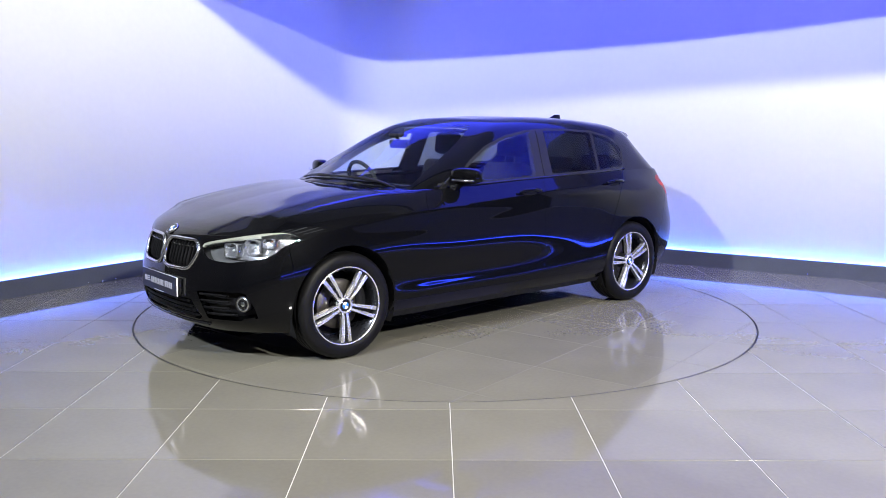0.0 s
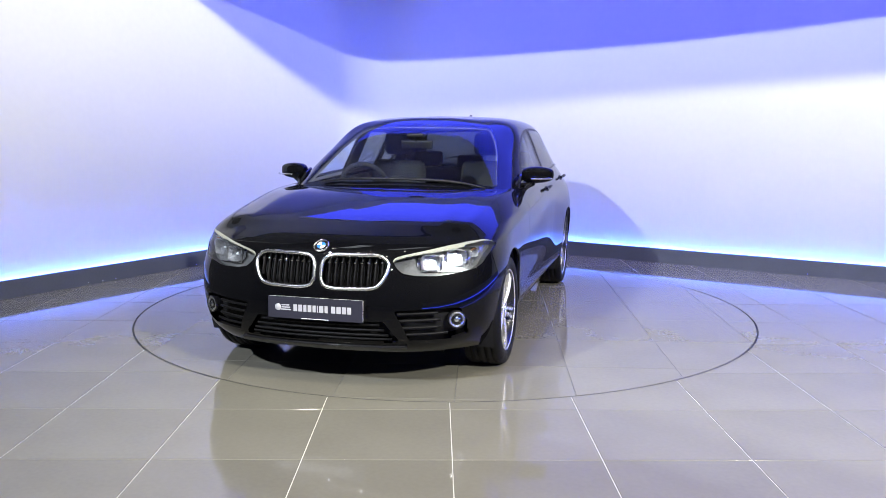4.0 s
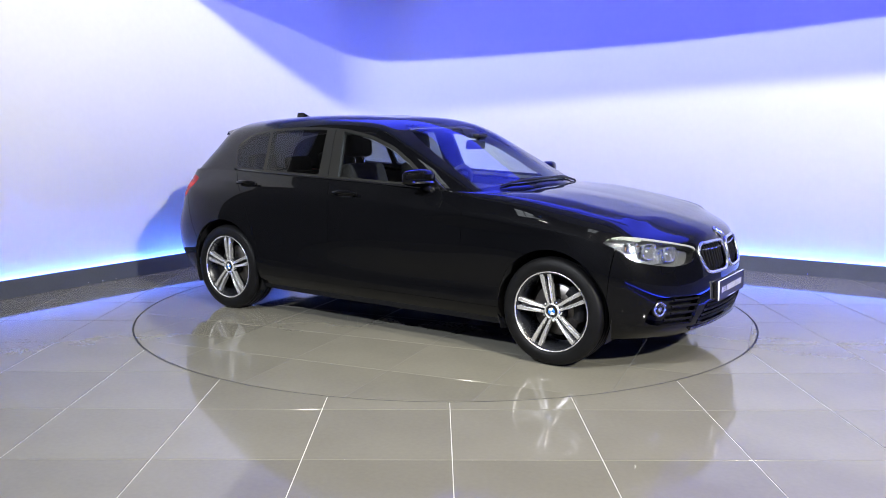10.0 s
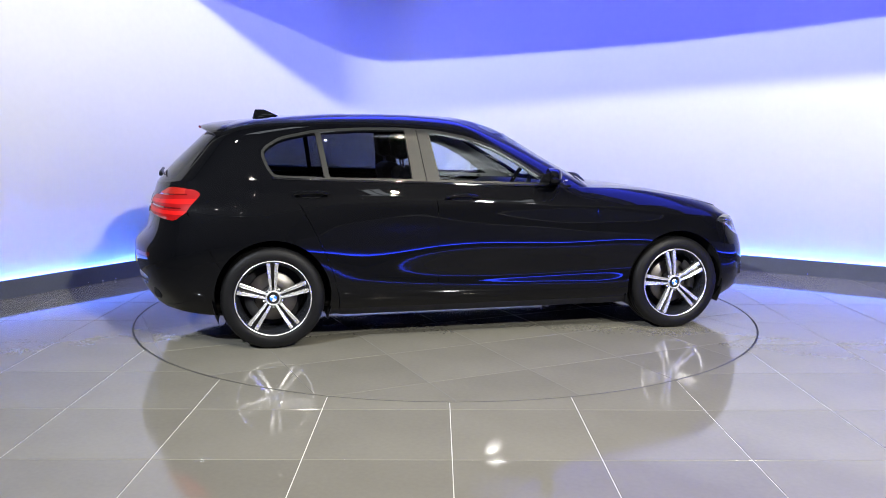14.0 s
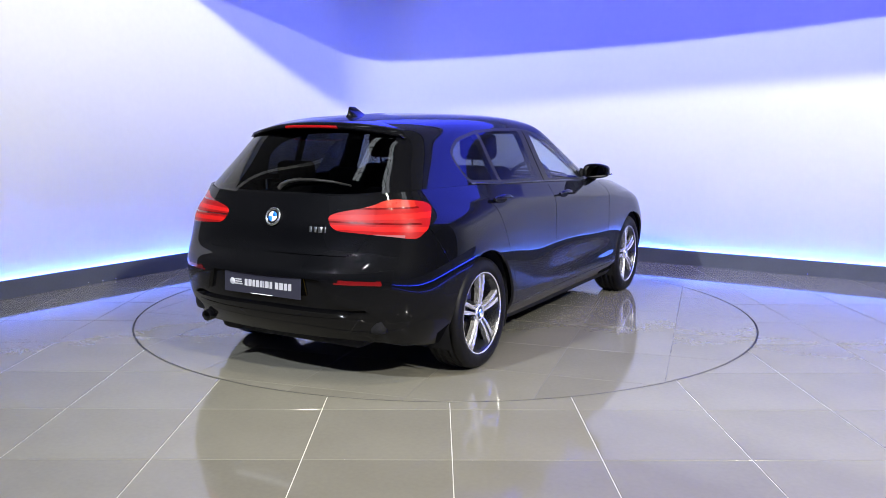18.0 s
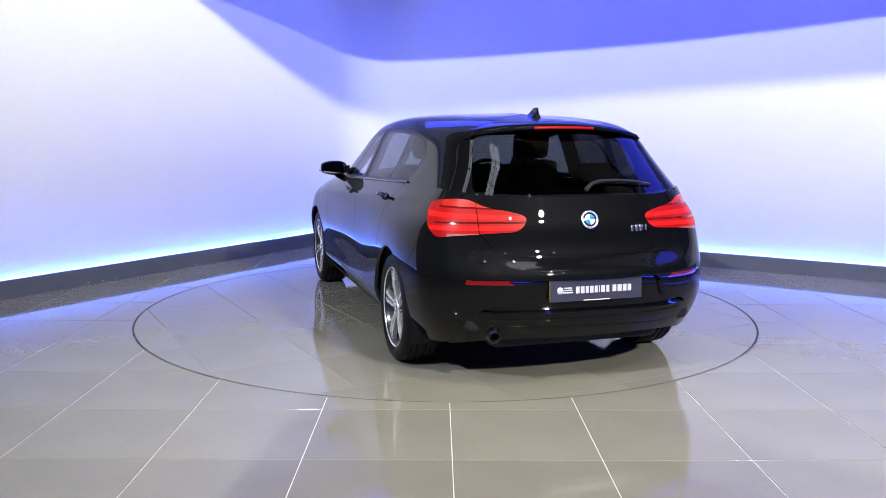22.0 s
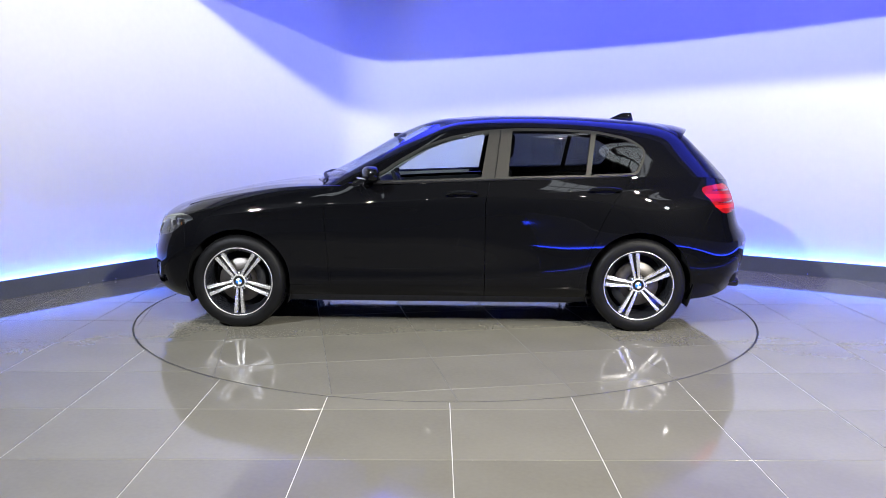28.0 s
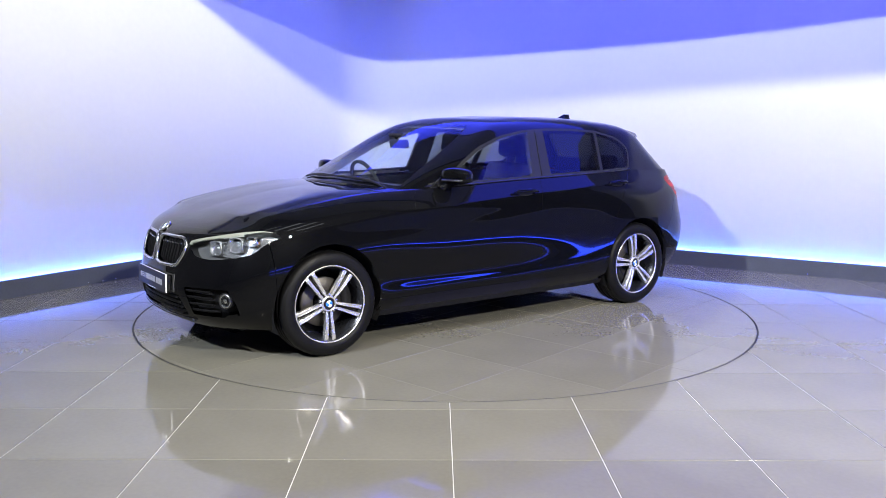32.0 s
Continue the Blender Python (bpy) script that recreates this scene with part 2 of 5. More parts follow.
slab("wall_return", RETURN_X, RETURN_X + 0.12, 0.07, RETURN_END, 0.0, 0.6, M_SIDE, "low grey partition closing the display bay", "wall")
SKIRT = [(0.04, 0.0), (0.04, SKIRT_H - .005), (0.044, SKIRT_H), (0.062, SKIRT_H), (0.066, SKIRT_H - .004), (0.066, 0.0)]
STRIP_SIDE = [(0.022, SKIRT_H - .004), (0.022, SKIRT_H + .026), (0.034, SKIRT_H + .026), (0.034, SKIRT_H - .004)]
STRIP = [(0.004, SKIRT_H - .032), (0.004, SKIRT_H - .024), (0.012, SKIRT_H - .024), (0.012, SKIRT_H - .032)]
side_line = [(RETURN_X, 0.07), (RETURN_X, RETURN_END)]
for name, section, mat, label, category, kind in (("baseboard_return", SKIRT, M_SKIRT, "dark grey upstand skirting along the low partition", "skirting", "structure"),
                                                  ("led_strip", STRIP_SIDE, M_LED_SIDE, "glowing blue LED strip along the low partition", "light strip", "")):
    tagged(link(name, mesh_of(name, run_along(side_line, section), mat, False), m=ROOM), label, category, kind=kind)
skirt = link("baseboard", mesh_of("baseboard", run_along(wall_line(), SKIRT), M_SKIRT, False), m=ROOM)
tagged(skirt, "dark grey upstand skirting along the white wall", "skirting", kind="structure")
strip = link("led_strip", mesh_of("led_strip", run_along(wall_line(), STRIP), M_LED, False), m=ROOM)
tagged(strip, "glowing blue LED strip behind the grey skirting", "light strip")

for m in [pose(.0665, -y, .014, 0, 90) for y in (4.02, 3.88, 3.75, 2.83)] + [pose(x, -.0665, .014, 90) for x in (5.22, 5.92)]:
    part("skirting_clip", turned([(.0004, .006), (.005, .005), (.008, .001), (.008, 0)], 12, "z"), M_STEEL, skirt, "small bright metal clip", m=m)
clip = link("cable_clip", mesh_of("cable_clip", box((-.09, -.012, -.008), (.09, .012, .008), .004), M_GAP), m=ROOM @ pose(.175, -.175, 3.05, 0, 4, 45))
tagged(clip, "short dark cable clip high in the wall corner", "wall fitting")


def blue_panel(x0, x1, y0, y1):
    """An added glowing sheet in a white frame, standing in for the blue-lit lowered ceiling."""
    z = LOW_Z - 0.004
    lamp = link("ceiling_glow_panel", None, m=ROOM)
    tagged(lamp, "added blue glowing panel standing in for the blue-lit lowered ceiling", "ceiling light", "blue panels over the display corner")
    for lo, hi in (((x0, -y0 - .05, z - .05), (x1, -y0, z)), ((x0, -y1, z - .05), (x1, -y1 + .05, z)), ((x0, -y1 + .05, z - .05), (x0 + .05, -y0 - .05, z)), ((x1 - .05, -y1 + .05, z - .05), (x1, -y0 - .05, z))):
        part("frame", box(lo, hi, .004), M_CEIL, lamp, smooth=False)
    part("diffuser", box((x0 + .05, -y1 + .05, z - .035), (x1 - .05, -y0 - .05, z - .02)), M_CEIL_GLOW, lamp, "glowing blue sheet standing in for the lit ceiling", smooth=False)


# out of view; gives the blue ceiling light and its reflection in the paint
blue_panel(0.6, 8.2, 0.55, 2.5)


def rooflight(x, y, w_, d, n):
    """A rooflight in the high ceiling: a dark frame, bright panes and glazing bars."""
    m = ROOM @ pose(x, -y, HIGH_Z - 0.002)
    win = link("rooflight", None, m=m)
    tagged(win, "bright rooflight with dark glazing bars in the high ceiling", "rooflight", "rooflights in the high ceiling")
    for lo, hi in (((-w_ / 2 - .05, -d / 2 - .05, -.06), (w_ / 2 + .05, -d / 2, 0)), ((-w_ / 2 - .05, d / 2, -.06), (w_ / 2 + .05, d / 2 + .05, 0)),
                   ((-w_ / 2 - .05, -d / 2, -.06), (-w_ / 2, d / 2, 0)), ((w_ / 2, -d / 2, -.06), (w_ / 2 + .05, d / 2, 0))):
        part("frame", box(lo, hi), M_HIGH, win, smooth=False)
    for k in range(n):
        y0 = -d / 2 + d * k / n
        part("pane", box((-w_ / 2, y0 + .012, -.03), (-.012, y0 + d / n - .012, -.02)), M_SKY, win, smooth=False)
        part("pane", box((.012, y0 + .012, -.03), (w_ / 2, y0 + d / n - .012, -.02)), M_SKY, win, smooth=False)
        part("glazing_bar", box((-w_ / 2, y0 - .012, -.045), (w_ / 2, y0 + .012, -.012)), M_HIGH, win, smooth=False)
    part("glazing_bar", box((-.012, -d / 2, -.05), (.012, d / 2, -.012)), M_HIGH, win, smooth=False)


for k in range(4):
    rooflight(2.4 + 2.1 * k, 5.4, 0.46, 1.9, 5)


M_BULB = glow("white_lamp_glow", (1.0, 0.96, 0.90), 320.0)


def track_spot(x, y, z=5.55):
    """A small ceiling spot on a stem: a dark can with a bright lens."""
    lamp = link("ceiling_spot", None, m=ROOM @ pose(x, -y, z))
    tagged(lamp, "small dark ceiling spot with a bright lens on a thin stem", "ceiling light", "ceiling spots of the showroom")
    part("can", turned([(.0004, .16), (.05, .158), (.078, .14), (.082, .0), (.074, -.004), (.072, .012)], 24, "z"), M_HIGH, lamp)
    part("lens", turned([(.0004, -.004), (.05, .0), (.072, .010)], 24, "z"), M_BULB, lamp, "bright white lens")
    part("stem", tube([(0, 0, .15), (0, 0, HIGH_Z - z)], .009, 8), M_STEEL, lamp)


for x, y in ((2.5, 7.2), (4.4, 9.8), (7.0, 11.2), (9.6, 9.2), (11.2, 6.4), (2.6, 12.2), (8.6, 13.4), (5.6, 7.0)):
    track_spot(x, y)

# ---- floor tiles and turntable ----
TILE, JOINT, R_TABLE = 0.6181, 0.0042, 2.2377
TILE_POSE = pose(-1.8216, -2.9905, 0, 0, 0, 0.606)


def clip_round(poly, radius, inside):
    """The part of a plan polygon inside or outside a circle about the origin."""
    dense = []
    for k, p in enumerate(poly):
        q = poly[(k + 1) % len(poly)]
        dense += [p + (q - p) * (j / 12) for j in range(12)]
    keep = lambda p: (p.length <= radius) == inside
    out = []
    for k, p in enumerate(dense):
        q = dense[(k + 1) % len(dense)]
        if keep(p):
            out.append(p)
        if keep(p) != keep(q):
            a, b = p, q
            for _ in range(24):
                c = (a + b) / 2
                if keep(c) == keep(p):
                    a = c
                else:
                    b = c
            out.append(a)
    if len(out) < 3:
        return []
    # follow the arc between the two crossings
    res = []
    for k, p in enumerate(out):
        q = out[(k + 1) % len(out)]
        res.append(p)
        if abs(p.length - radius) < 1e-4 and abs(q.length - radius) < 1e-4 and (p - q).length > 0.03:
            a0, a1 = math.atan2(p.y, p.x), math.atan2(q.y, q.x)
            d = (a1 - a0 + math.pi) % (2 * math.pi) - math.pi
            n = max(2, int(abs(d) * radius / 0.05))
            res += [Vector((radius * math.cos(a0 + d * j / n), radius * math.sin(a0 + d * j / n))) for j in range(1, n)]
    slim = [p for k, p in enumerate(res) if (p - res[k - 1]).length > 1e-4]
    # drop points along straight runs
    out = []
    for k, p in enumerate(slim):
        a, b = slim[k - 1], slim[(k + 1) % len(slim)]
        if abs((p - a).cross(b - p)) > 1e-7 * 5:
            out.append(p)
    return out


def tile_mesh(poly, base):
    """One tile: a slab with a slightly eased top edge, its origin at base."""
    bm = bmesh.new()
    c = sum(poly, Vector((0, 0))) / len(poly)
    rings = []
    for z, inset in ((-0.009, 0.0), (-0.0012, 0.0), (0.0, 0.0016)):
        rings.append([bm.verts.new((*(p + (c - p).normalized() * inset - base), z)) for p in poly])
    for a, b in zip(rings, rings[1:]):
        for k in range(len(poly)):
            bm.faces.new((a[k], a[(k + 1) % len(poly)], b[(k + 1) % len(poly)], b[k]))
    bm.faces.new(rings[-1])
    bmesh.ops.recalc_face_normals(bm, faces=bm.faces)
    return mesh_of("tile", bm, M_TILE, False)


def tile_square(i, j, m, joint=JOINT):
    h = joint / 2
    return [(m @ Vector(((i + a) * TILE + (h if a == 0 else -h), (j + b) * TILE + (h if b == 0 else -h), 0))).to_2d() for a, b in ((0, 0), (1, 0), (1, 1), (0, 1))]


def in_room(p, margin=0.0):
    q = ROOM.inverted() @ Vector((p.x, p.y, 0))
    return -margin <= q.x <= ROOM_X + margin and -margin <= -q.y <= ROOM_Y + margin


def lay_floor():
    base = link("floor", mesh_of("floor", box((-0.2, -ROOM_Y - 0.2, -0.06), (ROOM_X + 0.2, 0.2, -0.0022)), M_GROUT, False), m=ROOM)
    tagged(base, "polished grey porcelain tile floor with pale joints", "floor", kind="structure")
    rest, square = bmesh.new(), None
    inv = ROOM.inverted()
    for i in range(-16, 22):
        for j in range(-16, 22):
            poly = tile_square(i, j, TILE_POSE)
            c = sum(poly, Vector((0, 0))) / 4
            if not in_room(c, 0.45):
                continue
            reach = [p.length for p in poly]
            if max(reach) < R_TABLE + 0.012:
                continue
            cut = min(reach) < R_TABLE + 0.012 or c.length < R_TABLE + 0.3
            near = -4.3 < c.x < 5.2 and -5.0 < c.y < 4.8
            if cut:
                poly = clip_round(poly, R_TABLE + 0.005, False)
                if len(poly) < 3:
                    continue
                me = tile_mesh(poly, c)
            elif near:
                if square is None:
                    square = tile_mesh([p - c for p in poly], Vector((0, 0)))
                me = square
            if near:
                link("tile", me, base, m=inv @ Matrix.Translation((c.x, c.y, 0)))
            else:
                rest.faces.new([rest.verts.new(inv @ Vector((p.x, p.y, 0))) for p in poly])
    far = part("far_tiles", rest, M_TILE, base, smooth=False)
    tagged(far, "polished grey tiles further back in the room", kind="stuff")


def build_turntable():
    table = link("turntable", mesh_of("turntable", turned([(0.02, -0.0017), (0.02, -0.0010), (R_TABLE - 0.008, -0.0010), (R_TABLE - 0.008, -0.0017)], 160, "z"), M_TABLE, False))
    tagged(table, "round rotating car turntable faced with grey floor tiles", "turntable")
    m = pose(0.30, 0.22, 0, 0, 0, TABLE_TURN)
    for i in range(-6, 6):
        for j in range(-6, 6):
            poly = tile_square(i, j, m, 0.0026)
            if min(p.length for p in poly) > R_TABLE - 0.02:
                continue
            c = sum(poly, Vector((0, 0))) / 4
            if max(p.length for p in poly) > R_TABLE - 0.007:
                poly = clip_round(poly, R_TABLE - 0.007, True)
                if len(poly) < 3:
                    continue
            link("tile", tile_mesh(poly, c), table, m=Matrix.Translation((c.x, c.y, 0)))
    return table


TABLE_TURN = 12.0
ring = link("turntable_ring", mesh_of("turntable_ring", turned([(R_TABLE - .03, -.0018), (R_TABLE + .0075, -.0018), (R_TABLE + .0075, -.0021), (R_TABLE - .03, -.0021)], 160, "z"), M_GAP, False))
tagged(ring, "dark gap round the turntable in the tiled floor", "floor trim", kind="structure")
lay_floor()
turntable = build_turntable()

# ---- the car: smooth surfaces through body lines ----
M_GLASS = glass("clear_window_glass", (0.80, 0.85, 0.87))
M_TINT = glass("dark_privacy_glass", (0.22, 0.235, 0.27))
M_REARGLASS = glass("tinted_rear_glass", (0.085, 0.092, 0.105))
M_LENS = glass("clear_lamp_cover", (0.93, 0.95, 0.96))
M_CHROME = plain("bright_chrome", (0.82, 0.83, 0.85), 0.07, metal=1.0, size=90, vary=0.05)
M_SILVER = plain("silver_reflector", (0.70, 0.71, 0.73), 0.22, metal=1.0, size=120, vary=0.1)
M_RED = plain("red_lamp_plastic", (0.20, 0.002, 0.0025), 0.4, spec=0.10, coat=0.25, size=200, vary=0.1)
M_RED_GLOW = plain("bright_red_lamp_bar", (0.42, 0.006, 0.005), 0.4, spec=0.10, coat=0.25, size=200, vary=0.1)
M_RED_AMBER = plain("orange_red_lamp_plastic", (0.26, 0.010, 0.005), 0.3, spec=0.2, coat=0.6, size=200, vary=0.2)
M_AMBER = plain("amber_indicator_plastic", (0.35, 0.12, 0.015), 0.3, coat=0.3, size=200, vary=0.1)
M_TYRE = plain("tyre_rubber", (0.0038, 0.0038, 0.0040), 0.5, size=160, bump=0.3, vary=0.3, spec=0.14)
M_RIM = plain("dark_grey_alloy", (0.011, 0.012, 0.015), 0.28, metal=0.3, size=120, vary=0.12)
M_CUT = plain("machined_silver_alloy", (0.80, 0.80, 0.80), 0.26, metal=0.85, size=150, vary=0.08)
M_DISC = plain("brake_disc_steel", (0.13, 0.12, 0.11), 0.4, metal=0.9, size=90, vary=0.25)
M_SEAT = plain("black_seat_cloth", (0.010, 0.010, 0.011), 0.85, size=300, bump=0.4, vary=0.2)
M_DASH = plain("grey_dash_plastic", (0.018, 0.019, 0.020), 0.6, size=260, bump=0.3, vary=0.1)
M_LINING = plain("pale_grey_headlining", (0.30, 0.30, 0.29), 0.9, size=200, bump=0.3, vary=0.1)
M_PLATE = plain("grey_plate_film", (0.018, 0.018, 0.028), 0.45, size=100, vary=0.08, spec=0.25)
M_YELLOW = plain("yellow_plate_edge", (0.75, 0.52, 0.03), 0.35, size=100, vary=0.08)
M_WHITE = plain("white_print", (0.85, 0.85, 0.85), 0.4, size=150, vary=0.05)
M_BADGE_BLUE = plain("badge_blue_enamel", (0.02, 0.16, 0.55), 0.15, coat=1.0, size=150, vary=0.05)

car = new("car")
tagged(car, "glossy black five-door hatchback on two-tone alloy wheels, on the turntable", "car")


def spline(knots, rows, at):
    """Natural cubic through rows (one a knot, any trailing shape) at the parameters at."""
    t, y, at = np.asarray(knots, float), np.asarray(rows, float), np.asarray(at, float)
    n, h = len(t), np.diff(t)
    shape = y.shape[1:]
    y = y.reshape(n, -1)
    a, rhs = np.zeros((n, n)), np.zeros_like(y)
    a[0, 0] = a[-1, -1] = 1
    for i in range(1, n - 1):
        a[i, i - 1:i + 2] = h[i - 1], 2 * (h[i - 1] + h[i]), h[i]
        rhs[i] = 6 * ((y[i + 1] - y[i]) / h[i] - (y[i] - y[i - 1]) / h[i - 1])
    m = np.linalg.solve(a, rhs)
    k = np.clip(np.searchsorted(t, at) - 1, 0, n - 2)
    hk, u, w = h[k][:, None], (t[k + 1] - at)[:, None], (at - t[k])[:, None]
    out = m[k] * u ** 3 / (6 * hk) + m[k + 1] * w ** 3 / (6 * hk) + (y[k] / hk - m[k] * hk / 6) * u + (y[k + 1] / hk - m[k + 1] * hk / 6) * w
    return out.reshape(len(at), *shape)


def around(rows, knots, at):
    """A body line from the nose's middle round one side to the tail's middle: smooth across both middles."""
    r = np.asarray(rows, float)
    flip = np.array([1, -1, 1.0])
    ext = np.concatenate([(r[2:0:-1]) * flip, r, (r[-2:-4:-1]) * flip])
    k = np.asarray(knots, float)
    kk = np.concatenate([2 * k[0] - k[2:0:-1], k, 2 * k[-1] - k[-2:-4:-1]])
    return spline(kk, ext, at)


def knots_of(rows):
    r = np.asarray(rows, float)
    return np.concatenate([[0], np.cumsum(np.linalg.norm(np.diff(r, axis=0), axis=1))])


SIDE_X = (1.70, 1.345, 1.0, 0.6, 0.0, -0.6, -1.0, -1.345, -1.7)


def body_line(nose, y, z, tail):
    return list(nose) + [(a, b, c) for a, b, c in zip(SIDE_X, y, z)] + list(tail)


LOWER = [
    body_line([(2.02, 0, .195), (2.0, .3, .195), (1.91, .57, .195), (1.80, .70, .195)],
              (.77, .79, .79, .79, .79, .79, .79, .79, .77), (.19, .19, .185, .185, .185, .185, .19, .20, .21),
              [(-1.92, .69, .24), (-2.03, .54, .26), (-2.10, .3, .27), (-2.12, 0, .27)]),
    body_line([(2.09, 0, .265), (2.07, .3, .265), (1.97, .60, .27), (1.84, .76, .275)],
              (.832, .85, .860, .861, .862, .872, .874, .870, .848), (.28, .28, .290, .298, .298, .298, .302, .315, .33),
              [(-1.97, .74, .36), (-2.09, .56, .37), (-2.165, .3, .38), (-2.185, 0, .38)]),
    body_line([(2.107, 0, .43), (2.085, .3, .43), (1.985, .62, .43), (1.85, .795, .43)],
              (.862, .880, .867, .862, .866, .884, .893, .895, .870), (.43, .45, .43, .42, .42, .43, .45, .47, .48),
              [(-2.0, .755, .50), (-2.125, .56, .51), (-2.195, .3, .52), (-2.21, 0, .52)]),
    body_line([(2.085, 0, .58), (2.06, .3, .58), (1.955, .62, .58), (1.835, .795, .58)],
              (.866, .893, .887, .885, .884, .8815, .890, .897, .874), (.58, .62, .60, .57, .57, .58, .61, .64, .63),
              [(-2.0, .75, .625), (-2.12, .56, .63), (-2.19, .3, .635), (-2.205, 0, .635)]),
    body_line([(2.05, 0, .70), (2.02, .3, .70), (1.915, .61, .695), (1.815, .765, .69)],
              (.838, .877, .884, .885, .884, .8775, .884, .885, .856), (.70, .745, .73, .72, .72, .73, .75, .78, .77),
              [(-1.975, .735, .745), (-2.065, .56, .73), (-2.118, .3, .725), (-2.128, 0, .725)]),
    body_line([(2.0, 0, .757), (1.968, .3, .757), (1.865, .60, .757), (1.785, .735, .762)],
              (.792, .842, .868, .876, .876, .873, .870, .858, .818), (.778, .838, .850, .856, .862, .872, .882, .887, .887),
              [(-1.945, .715, .88), (-2.035, .55, .865), (-2.092, .3, .858), (-2.107, 0, .858)]),
    body_line([(1.972, 0, .774), (1.94, .295, .774), (1.841, .585, .774), (1.768, .712, .780)],
              (.768, .822, .857, .868, .869, .866, .861, .844, .800), (.793, .856, .872, .878, .885, .896, .906, .912, .912),
              [(-1.935, .703, .905), (-2.025, .545, .892), (-2.083, .297, .885), (-2.098, 0, .885)]),
    body_line([(1.90, 0, .803), (1.872, .28, .803), (1.785, .55, .803), (1.73, .65, .810)],
              (.695, .742, .765, .808, .820, .815, .800, .770, .718), (.828, .900, .948, .962, .988, 1.008, 1.022, 1.032, 1.032),
              [(-1.89, .655, 1.022), (-1.985, .52, 1.008), (-2.048, .28, 1.0), (-2.06, 0, 1.0)]),
]

UPPER = [
    [(.90, 0, .985), (.88, .30, .98), (.80, .58, .967), (.70, .745, .955), (.4, .806, .972), (.1, .814, .985), (-.3, .814, .998), (-.7, .809, 1.011),
     (-1.05, .794, 1.024), (-1.35, .766, 1.033), (-1.62, .73, 1.034), (-1.84, .675, 1.028), (-1.965, .54, 1.01), (-2.047, .28, 1.0), (-2.06, 0, 1.0)],
    [(.67, 0, 1.105), (.655, .28, 1.10), (.585, .53, 1.09), (.505, .70, 1.075), (.30, .755, 1.08), (.05, .767, 1.09), (-.3, .768, 1.10), (-.7, .763, 1.11),
     (-1.05, .747, 1.12), (-1.35, .718, 1.125), (-1.58, .685, 1.125), (-1.76, .632, 1.12), (-1.87, .525, 1.112), (-1.955, .27, 1.105), (-1.97, 0, 1.105)],
    [(.44, 0, 1.235), (.425, .27, 1.23), (.36, .50, 1.22), (.28, .645, 1.20), (.13, .695, 1.215), (-.03, .707, 1.225), (-.3, .71, 1.235), (-.7, .707, 1.24),
     (-1.05, .692, 1.245), (-1.3, .665, 1.245), (-1.5, .632, 1.243), (-1.66, .585, 1.235), (-1.758, .495, 1.23), (-1.832, .26, 1.226), (-1.845, 0, 1.226)],
    [(.23, 0, 1.347), (.215, .25, 1.345), (.15, .44, 1.337), (.07, .557, 1.325), (-.03, .605, 1.35), (-.16, .622, 1.365), (-.4, .63, 1.374), (-.75, .628, 1.376),
     (-1.05, .615, 1.37), (-1.27, .593, 1.358), (-1.45, .565, 1.345), (-1.58, .53, 1.332), (-1.665, .455, 1.325), (-1.718, .25, 1.330), (-1.727, 0, 1.334)],
    [(.07, 0, 1.402), (.055, .22, 1.40), (.01, .38, 1.393), (-.05, .47, 1.388), (-.13, .508, 1.398), (-.25, .523, 1.408), (-.45, .53, 1.417), (-.75, .53, 1.418),
     (-1.02, .52, 1.411), (-1.22, .505, 1.40), (-1.38, .485, 1.389), (-1.5, .452, 1.378), (-1.58, .38, 1.372), (-1.63, .2, 1.376), (-1.64, 0, 1.381)],
    [(-.12, 0, 1.432), (-.13, .12, 1.431), (-.16, .2, 1.428), (-.2, .25, 1.426), (-.26, .27, 1.430), (-.36, .28, 1.437), (-.52, .285, 1.441), (-.75, .285, 1.441),
     (-.98, .28, 1.436), (-1.14, .27, 1.428), (-1.27, .26, 1.42), (-1.36, .24, 1.413), (-1.41, .2, 1.408), (-1.44, .1, 1.409), (-1.45, 0, 1.410)],
    [(-.3, 0, 1.444), (-.305, .012, 1.444), (-.32, .02, 1.444), (-.35, .025, 1.445), (-.41, .028, 1.446), (-.5, .03, 1.447), (-.62, .03, 1.448), (-.77, .03, 1.447),
     (-.92, .03, 1.445), (-1.04, .028, 1.441), (-1.12, .026, 1.437), (-1.18, .022, 1.434), (-1.21, .015, 1.432), (-1.235, .01, 1.431), (-1.24, 0, 1.431)],
]


